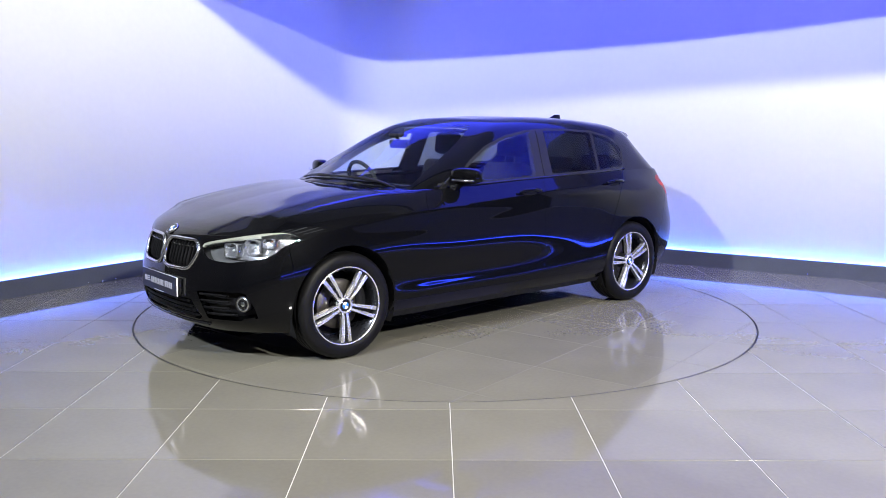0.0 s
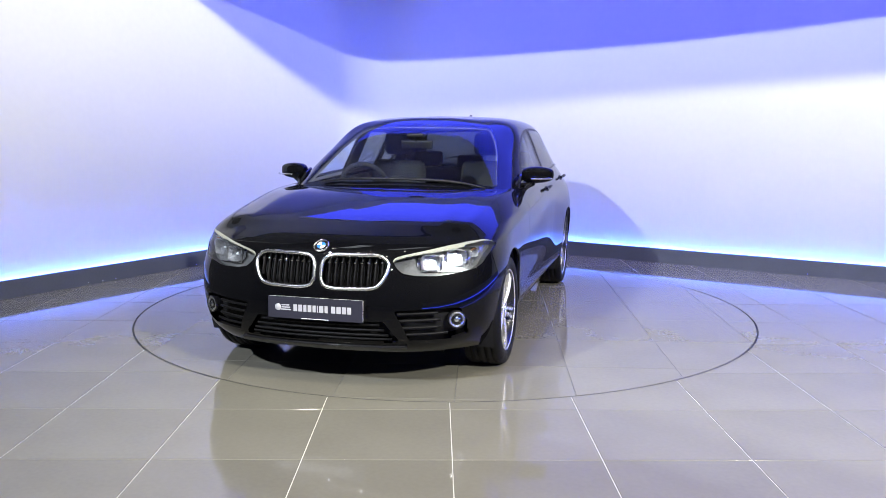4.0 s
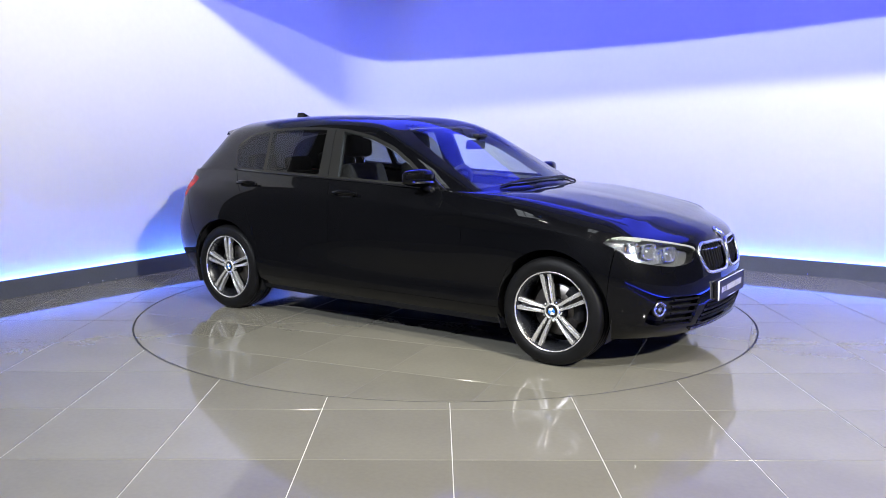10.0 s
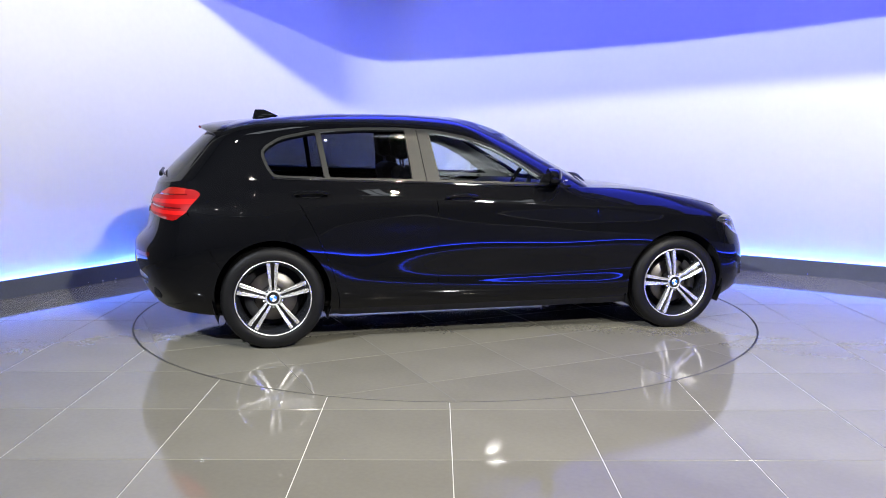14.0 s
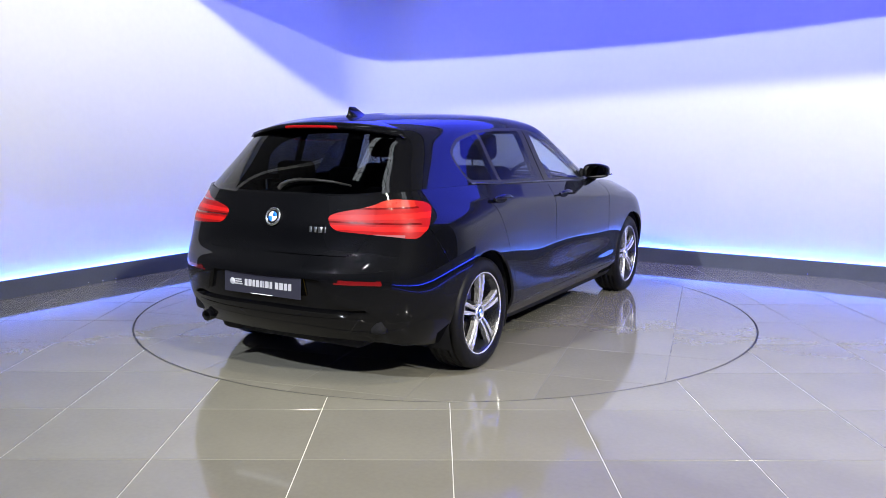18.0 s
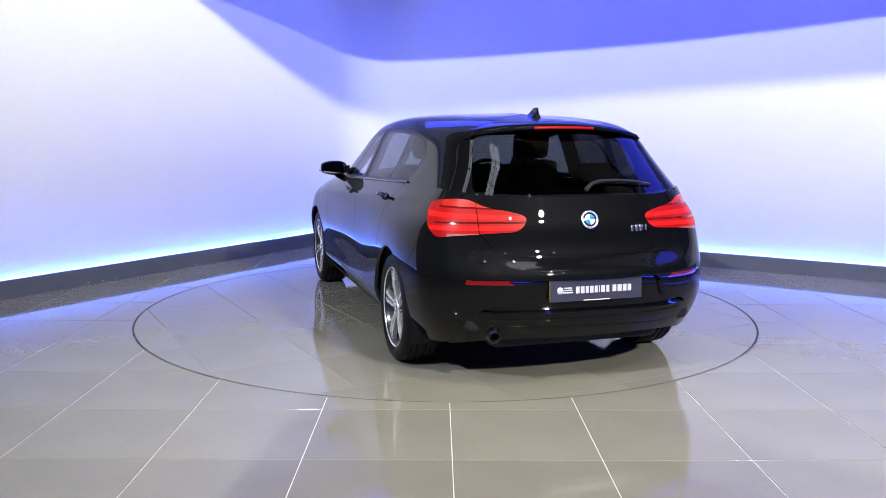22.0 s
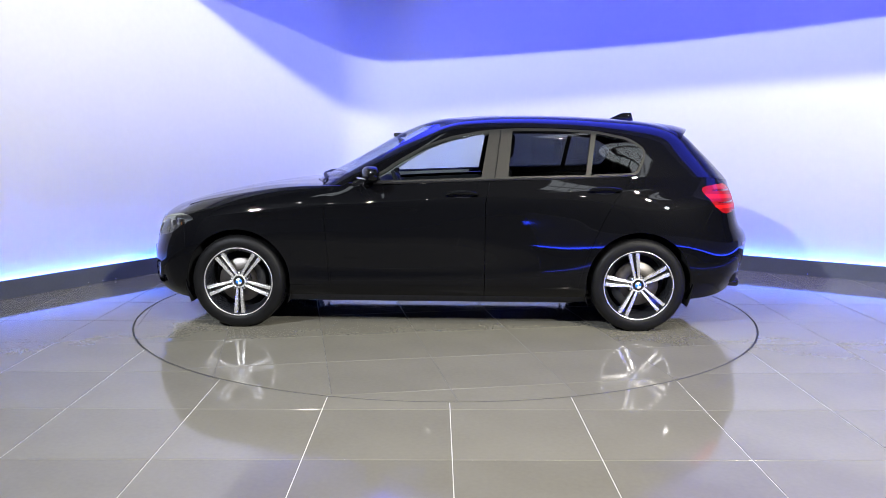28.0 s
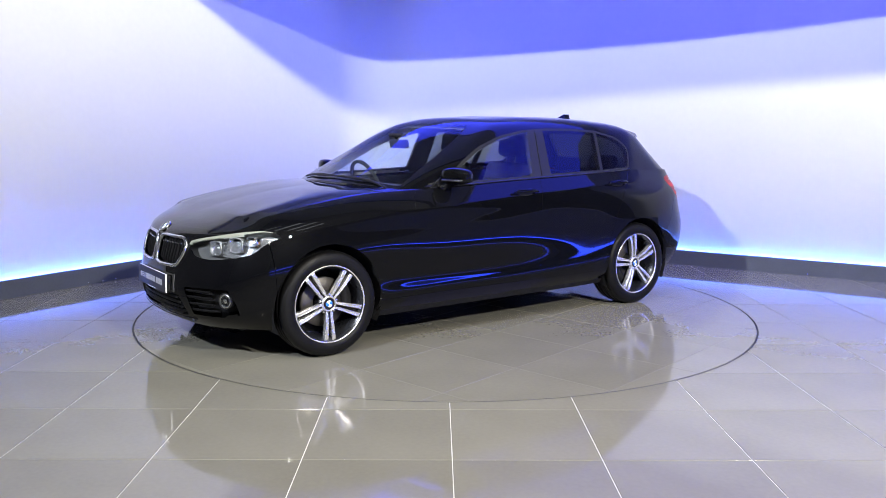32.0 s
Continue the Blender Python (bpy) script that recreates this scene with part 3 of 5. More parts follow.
class Skin:
    """A half surface that can be cut along lines; every point keeps its smooth normal and its place on the body lines."""

    def __init__(self, pts, nrm, sv, faces):
        self.p, self.n, self.sv, self.f = [*pts], [*nrm], [*sv], faces
        self.tag = [""] * len(faces)

    def arrays(self):
        return np.array(self.p), np.array(self.sv)

    def cut(self, fn):
        """Splits every face that the zero line of fn(points, sv) crosses."""
        val = list(fn(*self.arrays()))
        made, faces, tags = {}, [], []
        for face, tag in zip(self.f, self.tag):
            g = [val[i] for i in face]
            if min(g) > -1e-7 or max(g) < 1e-7:
                faces.append(face)
                tags.append(tag)
                continue
            a, b = [], []
            for k, i in enumerate(face):
                j = face[(k + 1) % len(face)]
                (a if val[i] >= 0 else b).append(i)
                if (val[i] >= 0) != (val[j] >= 0):
                    key = (min(i, j), max(i, j))
                    if key not in made:
                        u = val[i] / (val[i] - val[j])
                        u = min(max(u, 0.0), 1.0)
                        made[key] = len(self.p)
                        self.p.append(self.p[i] + (self.p[j] - self.p[i]) * u)
                        nn = self.n[i] + (self.n[j] - self.n[i]) * u
                        self.n.append(nn / np.linalg.norm(nn))
                        self.sv.append(self.sv[i] + (self.sv[j] - self.sv[i]) * u)
                        val.append(0.0)
                    a.append(made[key])
                    b.append(made[key])
            for q in (a, b):
                if len(q) > 2:
                    faces.append(q)
                    tags.append(tag)
        self.f, self.tag = faces, tags

    def centres(self):
        p, sv = self.arrays()
        return np.array([p[f].mean(0) for f in self.f]), np.array([sv[f].mean(0) for f in self.f])

    def mark(self, name, fn, over=("",)):
        """Names the untaken faces whose middle has fn < 0."""
        val = fn(*self.centres())
        self.tag = [name if t in over and v < 0 else t for t, v in zip(self.tag, val)]

    def seam(self, fn, width=0.0022):
        """A shut line: cuts a narrow gap along the zero line of fn and drops it."""
        self.cut(lambda p, sv: fn(p, sv) - width)
        self.cut(lambda p, sv: fn(p, sv) + width)
        self.mark("gap", lambda p, sv: np.abs(fn(p, sv)) - width)


def skin_of(lines, ns, nv, smooth=(0, 0)):
    """A half surface through body lines, sampled ns x nv."""
    k = knots_of(lines[3])
    s = np.linspace(k[0], k[-1], ns)
    rails = np.array([around(r, k, s) for r in lines])
    lv = np.arange(len(lines), dtype=float)
    gaps = np.linalg.norm(np.diff(rails, axis=0), axis=2).mean(1)
    vk = np.concatenate([[0], np.cumsum(np.maximum(gaps, 0.03))])
    v = np.linspace(0, vk[-1], nv)
    pts = spline(vk, rails, v)
    flip = np.array([1, -1, 1.0])
    for _ in range(smooth[0]):
        ext = np.concatenate([pts[:, 1:2] * flip, pts, pts[:, -2:-1] * flip], axis=1)
        pts = .25 * ext[:, :-2] + .5 * ext[:, 1:-1] + .25 * ext[:, 2:]
    for _ in range(smooth[1]):
        pts[1:-1] = .25 * pts[:-2] + .5 * pts[1:-1] + .25 * pts[2:]
    station, level = np.interp(s, k, np.arange(len(k))), np.interp(v, vk, lv)
    return pts, station, level


def normals_of(pts, flip=1.0):
    du, dv = np.gradient(pts, axis=1), np.gradient(pts, axis=0)
    n = np.cross(du, dv) * flip
    ln = np.linalg.norm(n, axis=2, keepdims=True)
    return n / np.maximum(ln, 1e-9)


def to_skin(pts, station, level, flip):
    nv, ns = pts.shape[:2]
    nrm = normals_of(pts, flip)
    sv = np.stack(np.meshgrid(station, level), axis=2)
    faces = [[j * ns + i, j * ns + i + 1, (j + 1) * ns + i + 1, (j + 1) * ns + i] for j in range(nv - 1) for i in range(ns - 1)]
    if flip < 0:
        faces = [f[::-1] for f in faces]
    return Skin(pts.reshape(-1, 3), nrm.reshape(-1, 3), sv.reshape(-1, 2), faces)


def poly_sd(x, y, poly):
    """Signed distance to a closed outline, negative inside."""
    p = np.stack([x, y], 1)
    d, inside = np.full(len(p), 1e9), np.zeros(len(p), bool)
    q = np.array(poly, float)
    for a, b in zip(q, np.roll(q, -1, 0)):
        e = b - a
        t = np.clip(((p - a) @ e) / (e @ e), 0, 1)
        d = np.minimum(d, np.linalg.norm(p - a - t[:, None] * e, axis=1))
        c = ((a[1] > p[:, 1]) != (b[1] > p[:, 1]))
        with np.errstate(divide="ignore", invalid="ignore"):
            xx = (b[0] - a[0]) * (p[:, 1] - a[1]) / (b[1] - a[1]) + a[0]
        inside ^= c & (p[:, 0] < xx)
    return np.where(inside, -d, d)


def rounded(poly, times=2, r=0.022):
    """The outline with its corners cut round."""
    for _ in range(times):
        out = []
        for (ax, ay), (bx, by) in zip(poly, poly[1:] + poly[:1]):
            u = min(0.28, r / max(math.hypot(bx - ax, by - ay), 1e-6))
            out += [(ax + (bx - ax) * u, ay + (by - ay) * u), (bx - (bx - ax) * u, by - (by - ay) * u)]
        poly, r = out, r * 0.45
    return poly


def shell(skins, tags, depth=0.016, both=True, side=1, lift=0.0, lip=True, keep=None):
    """A mesh of the named faces of some skins: both halves or one side, with a turned-in edge of the given depth."""
    verts, norms, faces = [], [], []
    for sk in skins:
        for sgn in ((1, -1) if both else (side,)):
            idx = {}
            for face, tag in zip(sk.f, sk.tag):
                if tag not in tags:
                    continue
                if keep and not keep(np.mean([sk.p[i] for i in face], axis=0)):
                    continue
                out = []
                for i in face:
                    if i not in idx:
                        idx[i] = len(verts)
                        verts.append((sk.p[i] + sk.n[i] * lift) * (1, sgn, 1))
                        norms.append(sk.n[i] * (1, sgn, 1))
                    out.append(idx[i])
                faces.append(out if sgn > 0 else out[::-1])
    # weld equal places
    key, remap, v2, n2 = {}, [], [], []
    for v, n in zip(verts, norms):
        k = tuple(np.round(v * 4000).astype(int))
        if k not in key:
            key[k] = len(v2)
            v2.append(v)
            n2.append(np.array(n))
        else:
            n2[key[k]] = n2[key[k]] + n
        remap.append(key[k])
    faces = [[remap[i] for i in f] for f in faces]
    clean = []
    for f in faces:
        g = [i for k, i in enumerate(f) if i != f[k - 1]]
        if len(g) > 2 and len(set(g)) == len(g):
            clean.append(g)
    faces = clean
    n2 = [n / max(np.linalg.norm(n), 1e-9) for n in n2]
    if lip:
        count = {}
        for f in faces:
            for k, i in enumerate(f):
                j = f[(k + 1) % len(f)]
                count[(i, j)] = count.get((i, j), 0) + 1
        edges = [(i, j) for i, j in count if (j, i) not in count and not (abs(v2[i][1]) < 1e-4 and abs(v2[j][1]) < 1e-4)]
        dup = {}
        for i, j in edges:
            for q in (i, j):
                if q not in dup:
                    dup[q] = (len(v2), len(v2) + 1)
                    v2 += [v2[q], v2[q] - n2[q] * depth]
                    n2 += [n2[q], n2[q]]
            faces.append([dup[i][0], dup[i][1], dup[j][1], dup[j][0]])
    return v2, n2, faces


def shell_part(name, data, mat, parent, label=""):
    v, n, f = data
    me = bpy.data.meshes.new(name)
    me.from_pydata([tuple(a) for a in v], [], f)
    me.materials.append(mat)
    for p in me.polygons:
        p.use_smooth = True
    me.normals_split_custom_set_from_vertices([tuple(a) for a in n])
    return link(name, me, parent, label)


# ---- lower body: cut into panels ----
pts, st, lev = skin_of(LOWER, 236, 84, (5, 3))
CREASE_X, CREASE_Z = (-1.9, -1.4, -.8, -.185, .469, .89, 1.263, 1.5, 1.75), (.975, .958, .93, .905, .860, .832, .790, .765, .745)
crease_d = pts[..., 2] - np.interp(pts[..., 0], CREASE_X, CREASE_Z)
crease_on = np.clip((1.62 - np.abs(pts[..., 0])) / .25, 0, 1)
pts[..., 1] += crease_on * (.0075 * np.exp(-np.abs(crease_d) / .040) - .002 * np.exp(-((crease_d + .085) / .055) ** 2))
low = to_skin(pts, st, lev, 1.0)
side_only = lambda p: np.abs(p[:, 0]) < 1.72
diag = lambda p: (p[:, 1] - np.abs(p[:, 0])) * 0.7071
HEAD_TOP = [(-1.149, .677), (-1.135, .692), (-1.091, .705), (-.981, .727), (-.869, .747), (-.755, .763), (-.665, .769), (-.605, .761), (-.557, .737)]
HEAD_POLY = HEAD_TOP + [(-.607, .712), (-.66, .682), (-.686, .656), (-.736, .635), (-.798, .622), (-.882, .609), (-.957, .600), (-1.059, .603), (-1.116, .615), (-1.139, .640)]
TAIL_POLY = rounded([(-1.222, .905), (-1.228, .865), (-1.195, .827), (-1.06, .818), (-.92, .806), (-.82, .794), (-.79, .800), (-.735, .845), (-.698, .950), (-.73, .972), (-.82, .985),
                     (-.90, .990), (-.955, .983), (-1.02, .955), (-1.17, .922)], times=1, r=.012)
KIDNEY = rounded([(.018, .655), (.040, .692), (.085, .703), (.325, .702), (.365, .668), (.368, .628), (.330, .556), (.290, .537), (.075, .534), (.020, .556)], times=1)
INTAKE = [(-1.175, .428), (-1.0, .437), (-.85, .440), (-.80, .36), (-.785, .298), (-.88, .274), (-1.10, .272)]
GRILLE = [(-.05, .256), (-.05, .372), (.352, .372), (.425, .275), (.415, .256)]
REFLECT = [(-1.215, .570), (-1.20, .591), (-1.0, .588), (-.99, .568)]
far_off = lambda p, v, ok: np.where(ok, v, 9.0)
head_fn = lambda p, sv: far_off(p, poly_sd(diag(p), p[:, 2], HEAD_POLY), p[:, 0] > 1.4)
tail_fn = lambda p, sv: far_off(p, poly_sd(diag(p), p[:, 2], TAIL_POLY), p[:, 0] < -1.4)
kidney_fn = lambda p, sv: far_off(p, poly_sd(p[:, 1], p[:, 2], KIDNEY), p[:, 0] > 1.7)
intake_fn = lambda p, sv: far_off(p, poly_sd(diag(p), p[:, 2], INTAKE), p[:, 0] > 1.6)
grille_fn = lambda p, sv: far_off(p, poly_sd(p[:, 1], p[:, 2], GRILLE), p[:, 0] > 1.7)
reflect_fn = lambda p, sv: far_off(p, poly_sd(diag(p), p[:, 2], REFLECT), p[:, 0] < -1.7)
ARCH_R, AXLE, WHEEL_Z = 0.352, 1.345, 0.315


def arch_fn(p, sv):
    return np.minimum(np.hypot(p[:, 0] - AXLE, p[:, 2] - WHEEL_Z - .008), np.hypot(p[:, 0] + AXLE, p[:, 2] - WHEEL_Z - .008)) - ARCH_R


def line_x(rows):
    """Zero along a line x(z) given by rows of (z, x)."""
    z, x = zip(*rows)
    return lambda p, sv: np.where(side_only(p), p[:, 0] - np.interp(p[:, 2], z, x), 9.0)


door_front = line_x([(.15, .715), (.3, .722), (.6, .742), (.8, .755), (.9, .745), (1.0, .66)])
door_mid = line_x([(.15, -.315), (.5, -.318), (.85, -.318), (1.0, -.345)])
door_rear = line_x([(.15, -.93), (.34, -.95), (.48, -.985), (.62, -1.04), (.75, -1.10), (.88, -1.17), (.96, -1.24), (1.03, -1.30)])
sill_fn = lambda p, sv: np.where(np.abs(p[:, 0]) < 1.1, p[:, 2] - .302, 9.0)
hood_front = lambda p, sv: np.where(p[:, 0] > 1.45, sv[:, 1] - 4.98, 9.0)
fender_fn = lambda p, sv: np.where(p[:, 0] > 1.4, p[:, 0] - 1.70 - .10 * (p[:, 2] - .6), 9.0)
quarter_fn = lambda p, sv: np.where(p[:, 0] < -1.4, -p[:, 0] - 1.70 - .55 * (p[:, 2] - .60), 9.0)
GATE = [(-.1, .700), (.46, .703), (.515, .728), (.545, .775), (.60, .84), (.62, 1.06), (-.1, 1.06)]
gate_fn = lambda p, sv: far_off(p, poly_sd(p[:, 1], p[:, 2], GATE), p[:, 0] < -1.85)
for fn in (arch_fn, head_fn, tail_fn, kidney_fn, intake_fn, grille_fn, reflect_fn):
    low.cut(fn)
low.mark("gap", arch_fn)
for name, fn in (("headlight", head_fn), ("taillight", tail_fn), ("kidney", kidney_fn), ("intake", intake_fn), ("grille", grille_fn), ("reflector", reflect_fn)):
    low.mark(name, fn)
low.seam(gate_fn)
low.mark("tailgate", gate_fn)
low.seam(hood_front)
low.mark("hood", lambda p, sv: np.where((p[:, 0] > 1.45) & (sv[:, 0] < 3.9), 4.98 - sv[:, 1], 9.0))
low.seam(fender_fn)
low.mark("front_bumper", lambda p, sv: np.where(p[:, 0] > 1.5, -fender_fn(p, sv), 9.0))
low.seam(quarter_fn)
RECESS = [(-.1, .424), (.52, .412), (.60, .420), (.585, .440), (.43, .462), (.380, .574), (.355, .590), (-.1, .590)]
recess_fn = lambda p, sv: far_off(p, poly_sd(p[:, 1], p[:, 2], RECESS), p[:, 0] < -1.8)
low.cut(recess_fn)
low.mark("recess", recess_fn)
low.seam(lambda p, sv: np.where((p[:, 0] < -1.8) & (p[:, 1] < .56), p[:, 2] - .386 - .02 * p[:, 1] ** 2, 9.0), .0025)
low.mark("rear_bumper", lambda p, sv: np.where((p[:, 0] < -1.5) & (p[:, 2] < .84), -quarter_fn(p, sv), 9.0))
for fn in (door_front, door_mid, door_rear, sill_fn):
    low.seam(fn)
under_fn = lambda p, sv: np.where(np.abs(p[:, 0]) < 1.1, p[:, 2] - .228, 9.0)
low.cut(under_fn)
low.mark("sill_under", under_fn)
low.mark("sill", lambda p, sv: np.where(np.abs(p[:, 0]) < 1.15, p[:, 2] - .302, 9.0))
low.mark("front_door", lambda p, sv: np.where((door_front(p, sv) < 0) & (door_mid(p, sv) > 0) & side_only(p), -1.0, 1.0))
low.mark("rear_door", lambda p, sv: np.where((door_mid(p, sv) < 0) & (door_rear(p, sv) > 0) & side_only(p), -1.0, 1.0))
low.mark("front_fender", lambda p, sv: -p[:, 0])
low.mark("quarter_panel", lambda p, sv: p[:, 0])

# ---- bonnet sheet between the body lines ----
K_LOW = knots_of(LOWER[3])
at_station = lambda s: np.interp(s, np.arange(len(K_LOW)), K_LOW)
NU, NW = 70, 36
HOOD_TURN = 3.2
front_edge = around(LOWER[7], K_LOW, np.linspace(0, at_station(HOOD_TURN), NW))
side_edge = around(LOWER[7], K_LOW, at_station(np.linspace(HOOD_TURN, 6.95, NU)))
HOOD_X, HOOD_Z = (1.90, 1.80, 1.70, 1.50, 1.28, 1.05, .90), (.803, .832, .857, .898, .934, .963, .978)
mid_x = np.linspace(1.90, .92, NU)
mid_edge = np.stack([mid_x, 0 * mid_x, spline(HOOD_X[::-1], np.array(HOOD_Z[::-1])[:, None], mid_x)[:, 0]], 1)
w = np.linspace(0, 1, NW)
back_edge = np.stack([.92 + (side_edge[-1][0] - .92) * w ** 2.2, side_edge[-1][1] * w, mid_edge[-1][2] + (side_edge[-1][2] - mid_edge[-1][2]) * w ** 2], 1)
U, Wt = np.linspace(0, 1, NU)[None, :, None], w[:, None, None]
hood_pts = (1 - Wt) * mid_edge[None] + Wt * side_edge[None] + (1 - U) * front_edge[:, None] + U * back_edge[:, None]
hood_pts -= (1 - Wt) * (1 - U) * mid_edge[0] + Wt * (1 - U) * side_edge[0] + (1 - Wt) * U * mid_edge[-1] + Wt * U * side_edge[-1]
crest = np.exp(-((Wt[..., 0] - .72) / .17) ** 2) * np.sin(np.pi * np.clip(U[..., 0] * 1.02, 0, 1)) ** .7
hood_pts[..., 2] += .007 * crest + .006 * np.sin(np.pi * U[..., 0]) * (1 - Wt[..., 0])
bonnet = to_skin(hood_pts, np.linspace(0, 1, NU), w, -1.0)


def blend_normals(pairs, reach=.035):
    """Evens the normals out where two sheets meet: pairs of a skin and the points of it that take part."""
    p = np.concatenate([np.array(k.p)[i] for k, i in pairs])
    n = np.concatenate([np.array(k.n)[i] for k, i in pairs])
    at = 0
    for k, idx in pairs:
        for i in idx:
            d = ((p - k.p[i]) ** 2).sum(1)
            near = d < (2.5 * reach) ** 2
            v = (n[near] * np.exp(-d[near] / (2 * reach ** 2))[:, None]).sum(0)
            k.n[i] = v / np.linalg.norm(v)


low_sv, hood_sv = np.array(low.sv), np.array(bonnet.sv)
blend_normals([(low, np.where((low_sv[:, 1] > 5.0) & (low_sv[:, 0] < 7.3))[0]), (bonnet, np.where((hood_sv[:, 1] > .72) | (hood_sv[:, 0] < .16))[0])])
bonnet.seam(lambda p, sv: sv[:, 1] - .985, .004)
bonnet.mark("hood", lambda p, sv: sv[:, 1] - .985)
bonnet.mark("front_fender", lambda p, sv: 0 * p[:, 0] - 1)

# ---- glasshouse ----
pts, st, lev = skin_of(UPPER, 200, 72, (8, 14))
top = to_skin(pts, st, lev, 1.0)
WINDOWS = rounded([(.60, .985), (.50, 1.01), (.37, 1.065), (.28, 1.13), (.10, 1.232), (-.09, 1.298), (-.31, 1.338), (-.53, 1.352), (-.78, 1.351), (-1.06, 1.337), (-1.28, 1.292),
                   (-1.375, 1.235), (-1.40, 1.19), (-1.365, 1.10), (-1.325, 1.043), (-1.0, 1.030), (-.37, 1.012), (.34, .985)], times=1)
side_area = lambda p, sv: (sv[:, 0] > 2.6) & (sv[:, 0] < 11.3)
win_fn = lambda p, sv: far_off(p, poly_sd(p[:, 0], p[:, 2], WINDOWS), side_area(p, sv))
inset = lambda p, sv: win_fn(p, sv) + .017
pane_fns = [("front_pane", lambda p, sv: np.maximum.reduce([inset(p, sv), -.285 - .18 * (p[:, 2] - 1.0) - p[:, 0], p[:, 0] - .45])),
            ("rear_pane", lambda p, sv: np.maximum.reduce([inset(p, sv), p[:, 0] + .468 + .10 * (p[:, 2] - 1.03), -.985 - .16 * (p[:, 2] - 1.044) - p[:, 0]])),
            ("quarter_pane", lambda p, sv: np.maximum.reduce([inset(p, sv), p[:, 0] + 1.018 + .16 * (p[:, 2] - 1.046)]))]
screen_fn = lambda p, sv: np.maximum(np.maximum(sv[:, 0] - 2.55, sv[:, 1] - 3.62), .16 - sv[:, 1])
rear_fn = lambda p, sv: np.maximum(np.maximum(11.72 - sv[:, 0], sv[:, 1] - 3.3), .10 - sv[:, 1])
roof_seam = lambda p, sv: np.where((sv[:, 0] > 3.2) & (sv[:, 0] < 11.5), sv[:, 1] - 3.75, 9.0)
for fn in (win_fn, *[f for _, f in pane_fns], screen_fn, rear_fn):
    top.cut(fn)
for name, fn in pane_fns:
    top.mark(name, fn)
top.mark("window_trim", win_fn)
top.mark("windscreen", screen_fn)
top.mark("rear_screen", rear_fn)
top.seam(roof_seam, .006)
top.mark("roof", lambda p, sv: 3.75 - sv[:, 1])
top.mark("side_frame", lambda p, sv: 0 * p[:, 0] - 1)

ALL = [low, bonnet, top]
shell_part("bonnet", shell(ALL, ("hood",)), M_PAINT, car)
shell_part("roof", shell(ALL, ("roof",)), M_PAINT, car)
tailgate = shell_part("tailgate", shell(ALL, ("tailgate",)), M_PAINT, car)
shell_part("front_bumper", shell(ALL, ("front_bumper",)), M_PAINT, car)
shell_part("rear_bumper", shell(ALL, ("rear_bumper",), .026), M_PAINT, car)
shell_part("plate_recess", shell(ALL, ("recess",), .004, lift=-.024), M_PAINT, car)
shell_part("windscreen", shell(ALL, ("windscreen",), .004), M_GLASS, car, "clear laminated windscreen")
shell_part("rear_window", shell(ALL, ("rear_screen",), .004), M_REARGLASS, tailgate, "dark tinted rear window")
doors = {}
for side in (1, -1):
    one = dict(both=False, side=side)
    shell_part("sill_flange", shell(ALL, ("sill_under",), **one), M_UNDER, car)
    for name in ("front_fender", "quarter_panel", "sill", "side_frame"):
        shell_part(name, shell(ALL, (name,), **one), M_PAINT, car)
    for name, pane, mat, text in (("front_door", "front_pane", M_GLASS, "clear side window"), ("rear_door", "rear_pane", M_TINT, "dark tinted side window")):
        doors[name, side] = shell_part(name, shell(ALL, (name,), .03, **one), M_PAINT, car)
        shell_part("window", shell(ALL, (pane,), .004, **one), mat, doors[name, side], text)
    shell_part("quarter_window", shell(ALL, ("quarter_pane",), .004, **one), M_TINT, car, "dark tinted quarter window")
    shell_part("window_trim", shell(ALL, ("window_trim",), .02, **one), M_TRIM, car, "satin dark grey window frame")


# ---- car details: places on the skin ----
M_SLAT = plain("black_grille_plastic", (0.004, 0.004, 0.0045), 0.5, size=150, vary=0.1, spec=0.1)
M_PRINT = plain("pale_grey_print", (0.33, 0.33, 0.35), 0.6, size=150, vary=0.06, spec=0.2)
M_BROW = plain("pale_lamp_brow", (0.19, 0.195, 0.16), 0.45, coat=0.1, size=150, vary=0.05)
M_BRIGHT = plain("bright_lamp_reflector", (0.52, 0.53, 0.56), 0.16, metal=0.85, size=150, bump=0.6, vary=0.2)
M_PINK = plain("pale_red_lamp_plastic", (0.22, 0.07, 0.075), 0.2, coat=0.6, size=150, vary=0.05)
M_MIRROR = plain("mirror_glass", (0.85, 0.87, 0.88), 0.02, metal=1.0, size=60, vary=0.01)
M_DARKLAMP = plain("silver_lamp_housing", (0.12, 0.12, 0.122), 0.35, metal=0.2, size=150, vary=0.1)
M_RED_DARK = plain("dark_red_lamp_plastic", (0.09, 0.003, 0.004), 0.12, coat=0.5, size=200, vary=0.1)
M_GLOSS = plain("gloss_black_plastic", (0.006, 0.006, 0.007), 0.5, coat=1.0, coat_rough=0.03, size=200, vary=0.1, spec=0.05)
P_LOW, N_LOW = np.array(low.p), np.array(low.n)
P_TOP, N_TOP = np.array(top.p), np.array(top.n)


